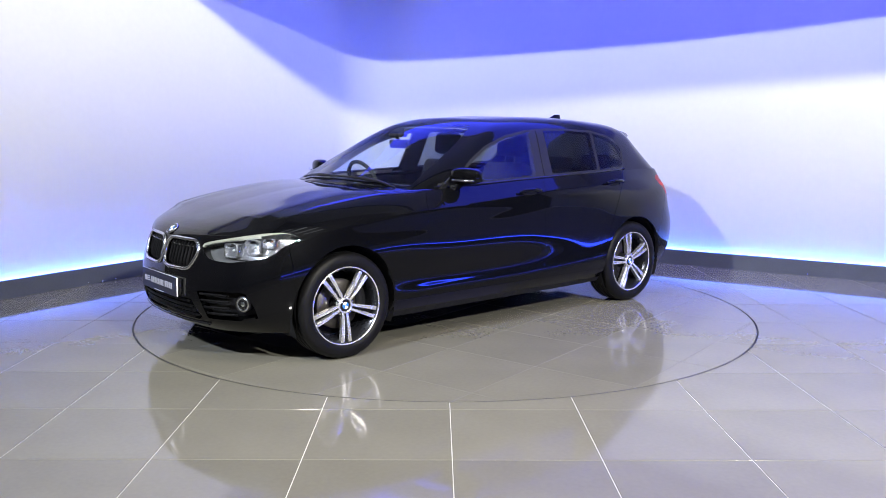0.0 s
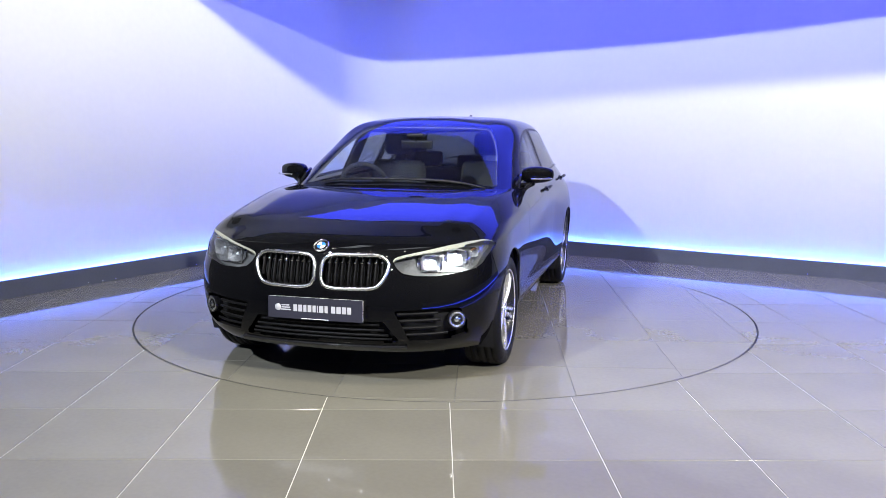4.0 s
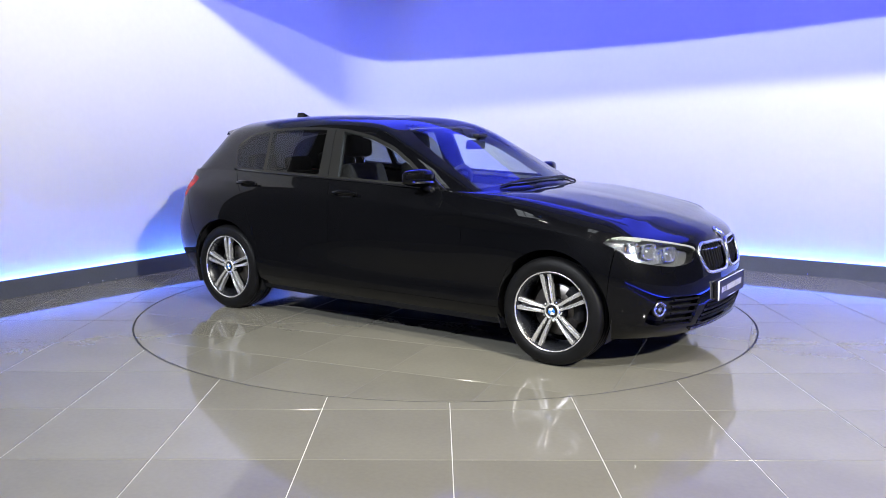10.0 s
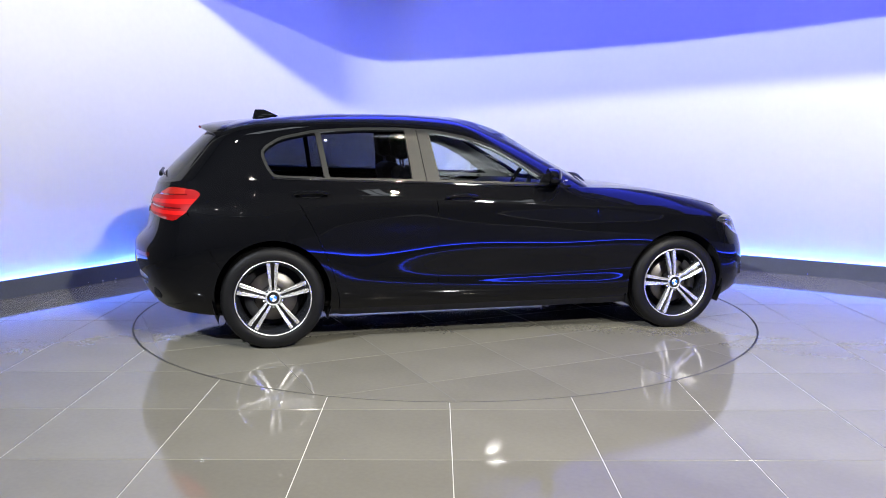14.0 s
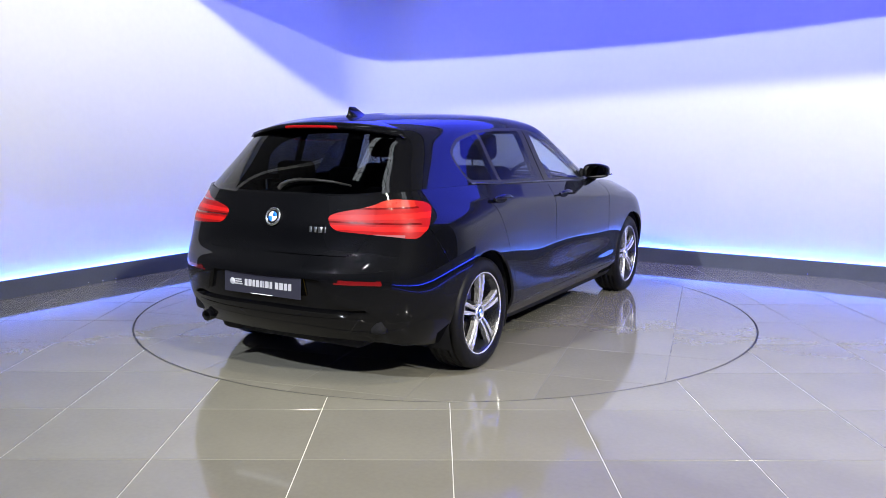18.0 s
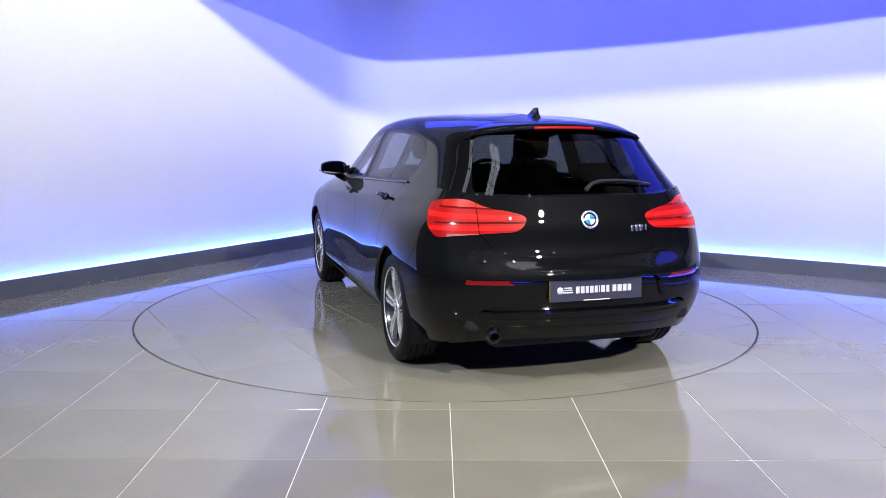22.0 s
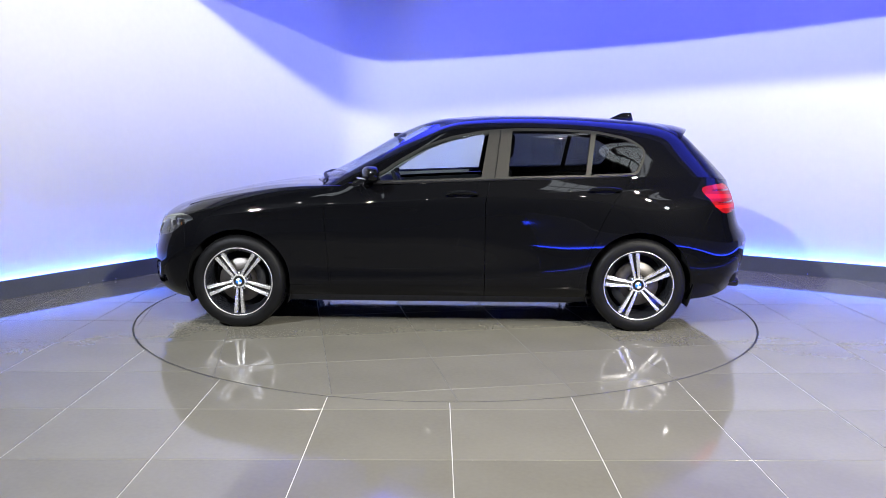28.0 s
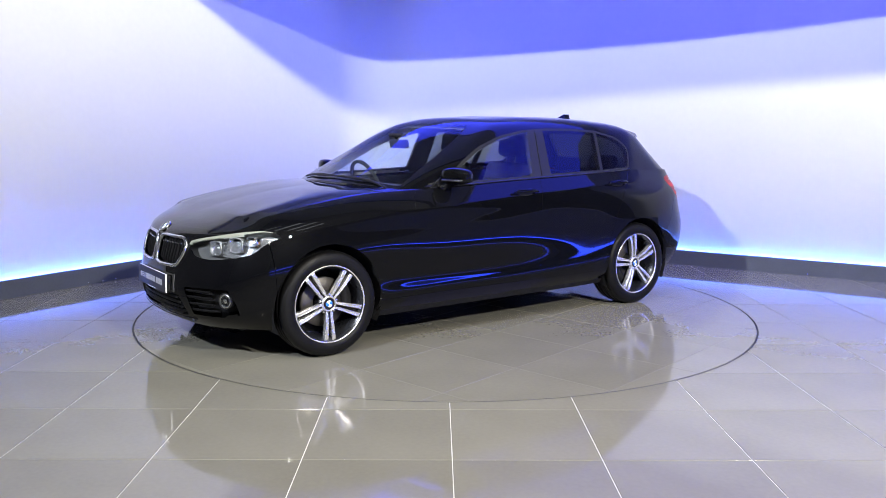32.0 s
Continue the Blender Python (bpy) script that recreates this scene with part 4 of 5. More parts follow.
def on_skin(a, b, axes, ok, pts, nrm):
    """The place and normal of the surface at two of its coordinates."""
    idx = np.where(ok)[0]
    d = (pts[idx][:, axes[0]] - a) ** 2 + (pts[idx][:, axes[1]] - b) ** 2
    k = idx[np.argsort(d)[:4]]
    wt = 1 / (np.sort(d)[:4] + 1e-6)
    wt /= wt.sum()
    p, n = (pts[k] * wt[:, None]).sum(0), (nrm[k] * wt[:, None]).sum(0)
    p[axes[0]], p[axes[1]] = a, b
    return Vector(p), Vector(n).normalized()


def on_front(y, z):
    p, n = on_skin(abs(y), z, (1, 2), P_LOW[:, 0] > 1.6, P_LOW, N_LOW)
    return (p, n) if y >= 0 else (Vector((p.x, -p.y, p.z)), Vector((n.x, -n.y, n.z)))


def on_rear(y, z, skin=0):
    pts, nrm = ((P_LOW, N_LOW), (P_TOP, N_TOP))[skin]
    p, n = on_skin(abs(y), z, (1, 2), pts[:, 0] < -1.6, pts, nrm)
    return (p, n) if y >= 0 else (Vector((p.x, -p.y, p.z)), Vector((n.x, -n.y, n.z)))


def on_side(x, z, side, skin=0):
    pts, nrm = ((P_LOW, N_LOW), (P_TOP, N_TOP))[skin]
    p, n = on_skin(x, z, (0, 2), pts[:, 1] > .45, pts, nrm)
    return (p, n) if side > 0 else (Vector((p.x, -p.y, p.z)), Vector((n.x, -n.y, n.z)))


def facing(p, n, up=(0, 0, 1)):
    """A pose at p whose y axis looks along n and whose z axis is up."""
    y = Vector(n).normalized()
    x = y.cross(Vector(up)).normalized()
    z = x.cross(y)
    m = Matrix((x, y, z)).transposed().to_4x4()
    m.translation = p
    return m


def disc(radius, y0, y1, n=28, round_=0.15):
    r = radius * round_
    return turned([(.0004, y1), (radius - r, y1), (radius - r * .3, y1 - (y1 - y0) * .25), (radius, y1 - (y1 - y0) * .6), (radius, y0), (.0004, y0)], n)


def sector(radius, a0, a1, y):
    bm = bmesh.new()
    n = 8
    ring = [(radius * math.cos(a0 + (a1 - a0) * k / n), radius * math.sin(a0 + (a1 - a0) * k / n)) for k in range(n + 1)]
    f = bm.faces.new([bm.verts.new((x, y, z)) for x, z in [(0, 0)] + ring])
    r = bmesh.ops.extrude_face_region(bm, geom=[f])
    for v in r["geom"]:
        if isinstance(v, bmesh.types.BMVert):
            v.co.y += .0015
    bmesh.ops.recalc_face_normals(bm, faces=bm.faces)
    return bm


def roundel(parent, m, radius, deep=2, inner=.86):
    """A round chrome-rimmed emblem with four plain blue and white quarters."""
    b = part("badge", disc(radius, -.004, .004), M_GLOSS, parent, "round emblem in black, blue and white", m=m)
    rim = turned([(radius, -.004), (radius, .0045), (radius * (1 + inner) / 2, .0065), (radius * inner, .0045), (radius * inner, .002)], 28)
    if deep:
        part("badge_rim", rim, M_SILVER, b, "silver ring")
        for k in range(4):
            part("badge_quarter", sector(radius * .56, k * math.pi / 2, (k + 1) * math.pi / 2, .004), M_BADGE_BLUE if k % 2 else M_WHITE, b)
    else:
        rim.free()
    return b


# ---- wheels ----
def spoke_outline(sgn):
    inner, outer = [], []
    for k in range(9):
        u = k / 8
        r = .040 + (.219 - .040) * u
        mid = sgn * (.0128 + .0125 * u)
        half = .0072 + .0050 * u
        inner.append((mid - half, r))
        outer.append((mid + half, r))
    return inner + outer[::-1]


def spoke_body(sgn):
    bm = plate(spoke_outline(sgn), -.030, 0)
    bmesh.ops.bevel(bm, geom=[e for e in bm.edges if abs(e.verts[0].co.y) < 1e-6 and abs(e.verts[1].co.y) < 1e-6], offset=.0022, segments=2, profile=.5, affect="EDGES")
    for v in bm.verts:
        r = v.co.z
        u = (r - .04) / .18
        v.co.y += .083 + .012 * u + .006 * math.sin(math.pi * u)
    return bm


def build_wheel(x, side, first_angle):
    """An alloy wheel: its y axis looks outwards."""
    m = pose(x, side * .757, WHEEL_Z, 0, 0, 0 if side > 0 else 180)
    barrel = turned([(.226, .100), (.220, .094), (.210, .072), (.200, .040), (.196, -.02), (.200, -.085), (.222, -.10), (.226, -.10)], 64)
    wheel = part("wheel", barrel, M_RIM, car, "five twin-spoke two-tone alloy wheel", m=m)
    lip = turned([(.226, .095), (.2335, .0975), (.2350, .102), (.2325, .1055), (.2275, .1045), (.2255, .099)], 72)
    part("rim_lip", lip, M_CUT, wheel, "machined silver rim edge")
    prof = [(.222, .088), (.232, .102), (.240, .109), (.252, .1125), (.270, .1135), (.274, .1125), (.290, .110), (.303, .103), (.3115, .092), (.3155, .078)]
    for y in (.058, .022, -.022, -.058):
        prof += [(.3175, y + .005), (.309, y + .003), (.309, y - .003), (.3175, y - .005)]
    prof += [(.3155, -.078), (.3115, -.092), (.303, -.103), (.270, -.1135), (.240, -.109), (.222, -.088)]
    tyre = turned(prof, 96)
    for v in tyre.verts:
        r = math.hypot(v.co.x, v.co.z)
        if r > .30 and abs(v.co.y) > .062:
            a = math.atan2(v.co.z, v.co.x)
            if math.floor(a / (2 * math.pi) * 96 + .5) % 2:
                v.co.x, v.co.z = v.co.x * (r - .0028) / r, v.co.z * (r - .0028) / r
    part("tyre", tyre, M_TYRE, wheel, "black rubber tyre with a grooved tread")
    back = turned([(.0005, -.03), (.06, -.03), (.195, -.055)], 48)
    part("hub_backing", back, M_UNDER, wheel)
    part("brake_disc", turned([(.07, .012), (.148, .012), (.150, .009), (.150, -.010), (.148, -.013), (.07, -.013)], 56), M_DISC, wheel, "worn steel brake disc")
    cal = grid(lambda i, j: ((.118 + .055 * (j in (1, 2))) * math.cos(radians(-38 + 76 * i / 10)), (-.03, -.03, .042, .042)[j], (.118 + .055 * (j in (1, 2))) * math.sin(radians(-38 + 76 * i / 10))), 11, 4, close_v=True)
    part("brake_caliper", cal, M_UNDER, wheel, m=pose(0, 0, 0, 0, 200 if x > 0 else 20))
    part("hub", turned([(.0005, .070), (.040, .072), (.052, .082), (.060, .074), (.066, .04), (.066, 0)], 36), M_RIM, wheel)
    face = turned([(.036, .080), (.038, .0905), (.046, .0895), (.0485, .083)], 36)
    part("hub_ring", face, M_CUT, wheel, "machined silver hub ring")
    roundel(wheel, pose(0, .084, 0), .034, 0)
    for k in range(4):
        part("badge_quarter", sector(.021, k * math.pi / 2 + .4, (k + 1) * math.pi / 2 + .4, .088), M_BADGE_BLUE if k % 2 else M_WHITE, wheel)
    if "spoke" not in SHARED:
        SHARED["spoke"] = [mesh_of("spoke", spoke_body(s), M_CUT) for s in (1, -1)]
        web = plate([(-.0115, .045), (-.030, .219), (.030, .219), (.0115, .045)], -.02)
        for v in web.verts:
            v.co.y += .052 + .07 * (v.co.z - .04)
        SHARED["web"] = mesh_of("spoke_web", web, M_GLOSS, False)
        SHARED["bolt"] = mesh_of("wheel_bolt", turned([(.0004, .082), (.006, .082), (.0085, .079), (.009, .06)], 12), M_SILVER)
        for me in SHARED["spoke"]:
            for q in me.polygons:
                q.use_smooth = False
    for k in range(5):
        rot = pose(0, 0, 0, 0, first_angle + 72 * k)
        for me in SHARED["spoke"]:
            link("spoke", me, wheel, m=rot)
        link("spoke_web", SHARED["web"], wheel, m=rot)
        link("wheel_bolt", SHARED["bolt"], wheel, m=pose(0, 0, 0, 0, first_angle + 36 + 72 * k) @ pose(0, 0, .056))
    return wheel


SHARED = {}
build_wheel(AXLE, 1, 180)
build_wheel(AXLE, -1, 11)
build_wheel(-AXLE, 1, 10)
build_wheel(-AXLE, -1, 0)
for sx in (1, -1):
    for sy in (1, -1):
        liner = grid(lambda i, j: (sx * AXLE + .362 * math.cos(radians(-25 + 230 * i / 30)), sy * (.846, .52, .50)[j], WHEEL_Z + .008 + (.362 if j < 2 else .05) * math.sin(radians(-25 + 230 * i / 30)) * (1 if j < 2 else 1)), 31, 3)
        part("wheel_arch_liner", liner, M_UNDER, car)

# ---- underbody and filling behind the panels ----
floor_pan = box((-1.72, -.62, .165), (1.82, .62, .215), .03)
for y in (.46, -.46):
    box((-.95, min(y, y + .28 * (1 if y > 0 else -1)), .165), (.92, max(y, y + .28 * (1 if y > 0 else -1)), .30), .03, bm=floor_pan)
part("underbody", floor_pan, M_UNDER, car)
part("engine_bay", box((.98, -.50, .2), (1.86, .50, .72), .05), M_UNDER, car)
part("boot_tub", box((-2.02, -.50, .2), (-.95, .50, .80), .05), M_UNDER, car)
part("boot_back", box((-2.06, -.66, .30), (-1.74, .66, .70), .04), M_UNDER, car)
part("exhaust_pipe", turned([(.026, -.22), (.032, -.22), (.0325, .10), (.030, .104), (.027, .10), (.026, -.1), (.0004, -.1)], 24), M_GLOSS, car, "dark steel exhaust tail pipe", m=facing(Vector((-2.00, .515, .296)), (-1, 0, -.08)))

# ---- lamps ----
brow_top = lambda q: np.interp(q, [a for a, _ in HEAD_TOP], [b for _, b in HEAD_TOP])
brow_fn = lambda p, sv: far_off(p, brow_top(diag(p)) - .010 - p[:, 2] + .012 * np.clip((diag(p) + .75) / .2, 0, 1), p[:, 0] > 1.4)
low.cut(brow_fn)
low.mark("brow", brow_fn, over=("headlight",))
for side in (1, -1):
    one = dict(both=False, side=side)
    lens = shell_part("headlight", shell(ALL, ("headlight",), .07, lift=-.004, lip=False, **one), M_LENS, car, "clear headlight with two round reflectors")
    shell_part("lamp_housing", shell(ALL, ("headlight",), .0, lift=-.062, lip=False, **one), M_DARKLAMP, lens, "satin silver lamp housing")
    wallring = shell(ALL, ("headlight",), .072, lift=-.004, **one)
    n_flat = sum(1 for t in low.tag if t == "headlight")
    shell_part("lamp_side", (wallring[0], wallring[1], wallring[2][n_flat:]), M_DARKLAMP, lens)
    shell_part("lamp_brow", shell(ALL, ("brow",), .02, **one), M_BROW, lens, "pale strip along the upper edge")
    shell_part("reflector_field", shell(ALL, ("headlight",), .0, lift=-.050, lip=False, keep=lambda p: (abs(p[1]) - abs(p[0])) * .7071 > -1.03 and p[2] > .628, **one), M_BRIGHT, lens, "bright faceted reflector")
    for (x, y, z, r), tilt in (((1.765, .735, .706, .030), .45), ((1.832, .672, .682, .046), .38), ((1.905, .555, .660, .044), .28)):
        m = facing(Vector((x, side * y, z)), (1, side * tilt, .02))
        bowl = turned([(r * .2, -.030), (r * .5, -.024), (r * .82, -.006), (r * .97, .014), (r, .020), (r * 1.05, .018), (r * 1.05, -.01)], 40)
        for q in bowl.verts:
            a = math.atan2(q.co.z, q.co.x)
            grow = 1 / max(abs(math.cos(a)), abs(math.sin(a))) ** .55
            flute = 1 + .02 * math.cos(10 * a)
            q.co.x, q.co.z = q.co.x * grow * flute * 1.12, q.co.z * grow * flute * .92
        part("reflector", bowl, M_BRIGHT, lens, m=m)
        part("bulb", turned([(.0004, .004), (r * .10, .0), (r * .17, -.012), (r * .2, -.04)], 16), M_WHITE, lens, "pale lamp bulb", m=m)
        for k in (-1, 1):
            part("reflector_rib", box((k * r * 1.32 - .003, -.028, -r * .8), (k * r * 1.32 + .003, .012, r * .8), .002), M_CHROME, lens, m=m)
    part("indicator", turned([(.0005, -.02), (.014, -.012), (.024, .004), (.025, .001)], 20), M_AMBER, lens, "amber indicator reflector", m=facing(Vector((1.752, side * .752, .700)), (1, side * .35, 0)))

split = lambda p, sv: far_off(p, p[:, 1] - .583, p[:, 0] < -1.8)
tail_q = lambda p: np.clip((diag(p) + 1.22) / .50, 0, 1)
mid_band = lambda p: .868 - .006 * tail_q(p)
EDGES = (lambda p: .820 - .007 * tail_q(p), lambda p: .836 - .008 * tail_q(p), lambda p: .858 - .008 * tail_q(p), lambda p: mid_band(p), lambda p: mid_band(p) + .010,
         lambda p: .886 + .010 * tail_q(p), lambda p: .905 + .018 * tail_q(p), lambda p: .934 + .010 * tail_q(p), lambda p: .943 + .012 * tail_q(p))
low.seam(split, .0018)
low.tag = ["gap" if t == "taillight" and abs(v) < .0018 else t for t, v in zip(low.tag, split(*low.centres()))]
for edge in EDGES:
    low.cut(lambda p, sv: far_off(p, p[:, 2] - edge(p), p[:, 0] < -1.4))
band = lambda lo, hi: (lambda p, sv: np.where((p[:, 2] > lo(p)) & (p[:, 2] < hi(p)), -1.0, 1.0))
low.mark("tail_low", lambda p, sv: np.where((p[:, 2] < EDGES[0](p)) & (p[:, 1] > .583) & (diag(p) < -.86), -1.0, 1.0), over=("taillight",))
low.mark("tail_bar_low", band(EDGES[1], EDGES[2]), over=("taillight",))
dark_part = lambda fn: (lambda p, sv: np.where(diag(p) < -.775, fn(p, sv), 1.0))
low.mark("tail_dark", dark_part(band(EDGES[3], EDGES[4])), over=("taillight",))
low.mark("tail_dark", dark_part(band(EDGES[7], EDGES[8])), over=("taillight",))
low.mark("tail_top", lambda p, sv: np.where((p[:, 2] > EDGES[8](p)) & (diag(p) < -.80), -1.0, 1.0), over=("taillight",))
low.mark("tail_bar_high", band(EDGES[5], EDGES[6]), over=("taillight",))
for side in (1, -1):
    one = dict(both=False, side=side)
    outer, inner = (lambda p: abs(p[1]) > .583), (lambda p: abs(p[1]) < .583)
    for keep, owner in ((outer, car), (inner, tailgate)):
        lamp = shell_part("taillight", shell(ALL, ("taillight",), .03, keep=keep, **one), M_RED, owner, "red rear lamp with bright light bars")
        for tg, nm, mt, lf in (("tail_dark", "lamp_gap", M_RED_DARK, -.004), ("tail_bar_low", "light_bar", M_RED_GLOW, .0008), ("tail_bar_high", "light_bar", M_RED_GLOW, .0008), ("tail_top", "indicator_lens", M_RED_AMBER, -.001)):
            data = shell(ALL, (tg,), .03, keep=keep, lift=lf, **one)
            if data[2]:
                shell_part(nm, data, mt, lamp if owner is car else tailgate)
    shell_part("reversing_light", shell(ALL, ("tail_low",), .03, lift=.001, **one), M_PINK, car, "pale reversing lamp strip")
    shell_part("bumper_reflector", shell(ALL, ("reflector",), .012, lift=.002, **one), M_RED_DARK, car, "dark red bumper reflector")

# ---- front grilles ----
def outline_on_front(poly, side, step=.012, push=.002):
    out = []
    for (ay, az), (by, bz) in zip(poly, poly[1:] + poly[:1]):
        n = max(1, int(math.hypot(by - ay, bz - az) / step))
        for k in range(n):
            p, nn = on_front(side * (ay + (by - ay) * k / n), az + (bz - az) * k / n)
            out.append(p + nn * push)
    return out


for side in (1, -1):
    one = dict(both=False, side=side)
    kid = shell_part("kidney_grille", shell(ALL, ("kidney",), .0, lift=-.055, lip=False, **one), M_UNDER, car, "black upright-slat grille in a chrome surround")
    ring = shell(ALL, ("kidney",), .055, **one)
    flat = sum(1 for t in low.tag if t == "kidney")
    shell_part("grille_side", (ring[0], ring[1], ring[2][flat:]), M_BLACK, kid)
    part("grille_surround", tube(outline_on_front(KIDNEY, side), .0105, 10, closed=True), M_SILVER, kid, "chrome grille surround")
    for k in range(9):
        y = .055 + .0345 * k
        zs = [z for z in np.linspace(.51, .71, 41) if poly_sd(np.array([y]), np.array([z]), KIDNEY)[0] < -.008]
        p0, _ = on_front(side * y, zs[0])
        p1, _ = on_front(side * y, zs[-1])
        blade = grid(lambda i, j: (p0 + (p1 - p0) * (i / 6)) + Vector(((-.006, -.012, -.040, -.040, -.012)[j] - .010 * (i in (0, 6)), side * (0, .0055, .004, -.004, -.0055)[j], 0)), 7, 5, close_v=True)
        part("slat", blade, M_SLAT, kid)
        tip = p0 + (p1 - p0) * .82
        part("slat_tip", box((tip.x - .012, tip.y - .0065, tip.z - .0045), (tip.x - .002, tip.y + .0065, tip.z + .0045), .002), M_CHROME, kid)
    shell_part("intake_recess", shell(ALL, ("intake",), .0, lift=-.05, lip=False, **one), M_UNDER, car)
    ring = shell(ALL, ("intake",), .05, **one)
    flat = sum(1 for t in low.tag if t == "intake")
    shell_part("intake_surround", (ring[0], ring[1], ring[2][flat:]), M_GLOSS, car)
    for z, y0, y1 in ((.415, .42, .62), (.378, .41, .63), (.340, .42, .63), (.303, .43, .66)):
        row = []
        for k in range(11):
            p, nn = on_front(side * (y0 + (y1 - y0) * k / 10), z - .006 * (1 - k / 10))
            row.append(p - nn * .012)
        part("intake_fin", tube(row, .0075, 8), M_SLAT, car)
    p, nn = Vector((1.925, side * .700, .376)), Vector((1, side * .55, 0)).normalized()
    fog = part("fog_light", disc(.046, -.05, .004, 32), M_GLOSS, car, "round fog lamp with a chrome ring", m=facing(p, nn))
    part("lamp_ring", turned([(.047, -.03), (.047, .006), (.045, .009), (.042, .007), (.041, .0)], 32), M_GLOSS, fog)
    part("lamp_reflector", turned([(.0004, .006), (.012, .005), (.018, .001), (.030, .004), (.037, .009), (.041, .006)], 28), M_SILVER, fog)
    part("lamp_glass", turned([(.0004, .012), (.02, .0115), (.038, .008)], 28), M_LENS, fog)
low_grille = shell_part("lower_grille", shell(ALL, ("grille",), .0, lift=-.06, lip=False), M_UNDER, car, "black lower air intake")
ring = shell(ALL, ("grille",), .06)
flat = 2 * sum(1 for t in low.tag if t == "grille")
shell_part("grille_side", (ring[0], ring[1], ring[2][flat:]), M_GLOSS, low_grille)
for z, half in ((.350, .33), (.322, .355), (.294, .375), (.270, .39)):
    row = []
    for k in range(19):
        p, nn = on_front(-half + 2 * half * k / 18, z)
        row.append(p - nn * .014)
    part("slat", tube(row, .007, 8), M_SLAT, low_grille)
row = []
for k in range(31):
    p, nn = on_front(-.46 + .92 * k / 30, .236)
    row.append(p + nn * .004)
part("front_lip", tube(row, .009, 8), M_GLOSS, car, "gloss black lower lip")

# ---- plates and badges ----
def number_plate(p, n, edge, trim=0.0):
    """A dealer's grey plate: a plain disc, small bars and a row of letter-sized bars, nothing readable."""
    base = part("number_plate", box((-.26 + trim, -.006, -.056), (.26, .003, .056), .002), edge, car, "grey dealer plate with white bars", m=facing(p, n))
    part("plate_face", box((-.2605, .0031, -.0565), (.2605, .0046, .0565)), M_PLATE, base, smooth=False)
    part("plate_bar", turned([(.0004, .0062), (.017, .0062), (.018, .0045)], 20), M_PRINT, base, m=pose(.205, 0, 0))
    for k in range(3):
        part("plate_bar", box((.142 - .004 * k, .0045, .009 - .0115 * k), (.185 + .006 * (k == 2), .006, .0155 - .0115 * k)), M_PRINT, base, smooth=False)
    x = .118
    for wd in (.025, .026, .022, .025, .022, .010, .028, .022, 0, .027, .029, .026, .025):
        if wd:
            part("plate_bar", box((x - wd + .005, .0045, -.0175), (x, .006, .0175)), M_PRINT, base, smooth=False)
        x -= (wd + .002) if wd else .012
    part("plate_bar", box((-.075, .003, -.0555), (.075, .0052, -.0525)), M_WHITE, base, smooth=False)
    return base


number_plate(Vector((2.118, 0, .428)), (1, 0, .02), M_WHITE)
part("plate_bracket", box((2.06, -.255, .378), (2.110, .255, .478), .012), M_GLOSS, car)
number_plate(Vector((-2.200, 0, .535)), (-1, 0, .05), M_YELLOW, .006)
p, nn = on_front(.001, .742)
roundel(car, facing(Vector((p.x + .004, 0, .742)), (nn.x, 0, nn.z)), .041)
p, nn = on_rear(.001, .882)
roundel(car, facing(Vector((p.x - .004, 0, .882)), (nn.x, 0, nn.z)), .050, 2, .74)
for k, wd in enumerate((.015, .015, .024, .008)):
    p, nn = on_rear(-.250 - .029 * k, .830)
    part("model_bar", box((-wd / 2, -.001, -.015), (wd / 2, .005, .015), .001), M_SILVER, car, m=facing(p, nn))

# ---- mirrors, handles, seams ----
def mirror_shape(side):
    def at(i, j):
        a, b = math.pi * (-.5 + i / 14), 2 * math.pi * j / 28
        ce, se = math.copysign(abs(math.cos(b)) ** .62, math.cos(b)), math.copysign(abs(math.sin(b)) ** .72, math.sin(b))
        ca = math.cos(a) ** .55
        y = math.sin(a) * .104
        w_ = .5 + .5 * math.sin(a)
        x, z = ce * ca * (.072 - .022 * w_), se * ca * (.060 - .009 * w_)
        x = max(x, -.034)
        return (x - .045 * w_, side * y, z + .004 * w_)
    return grid(at, 15, 28, close_v=True)


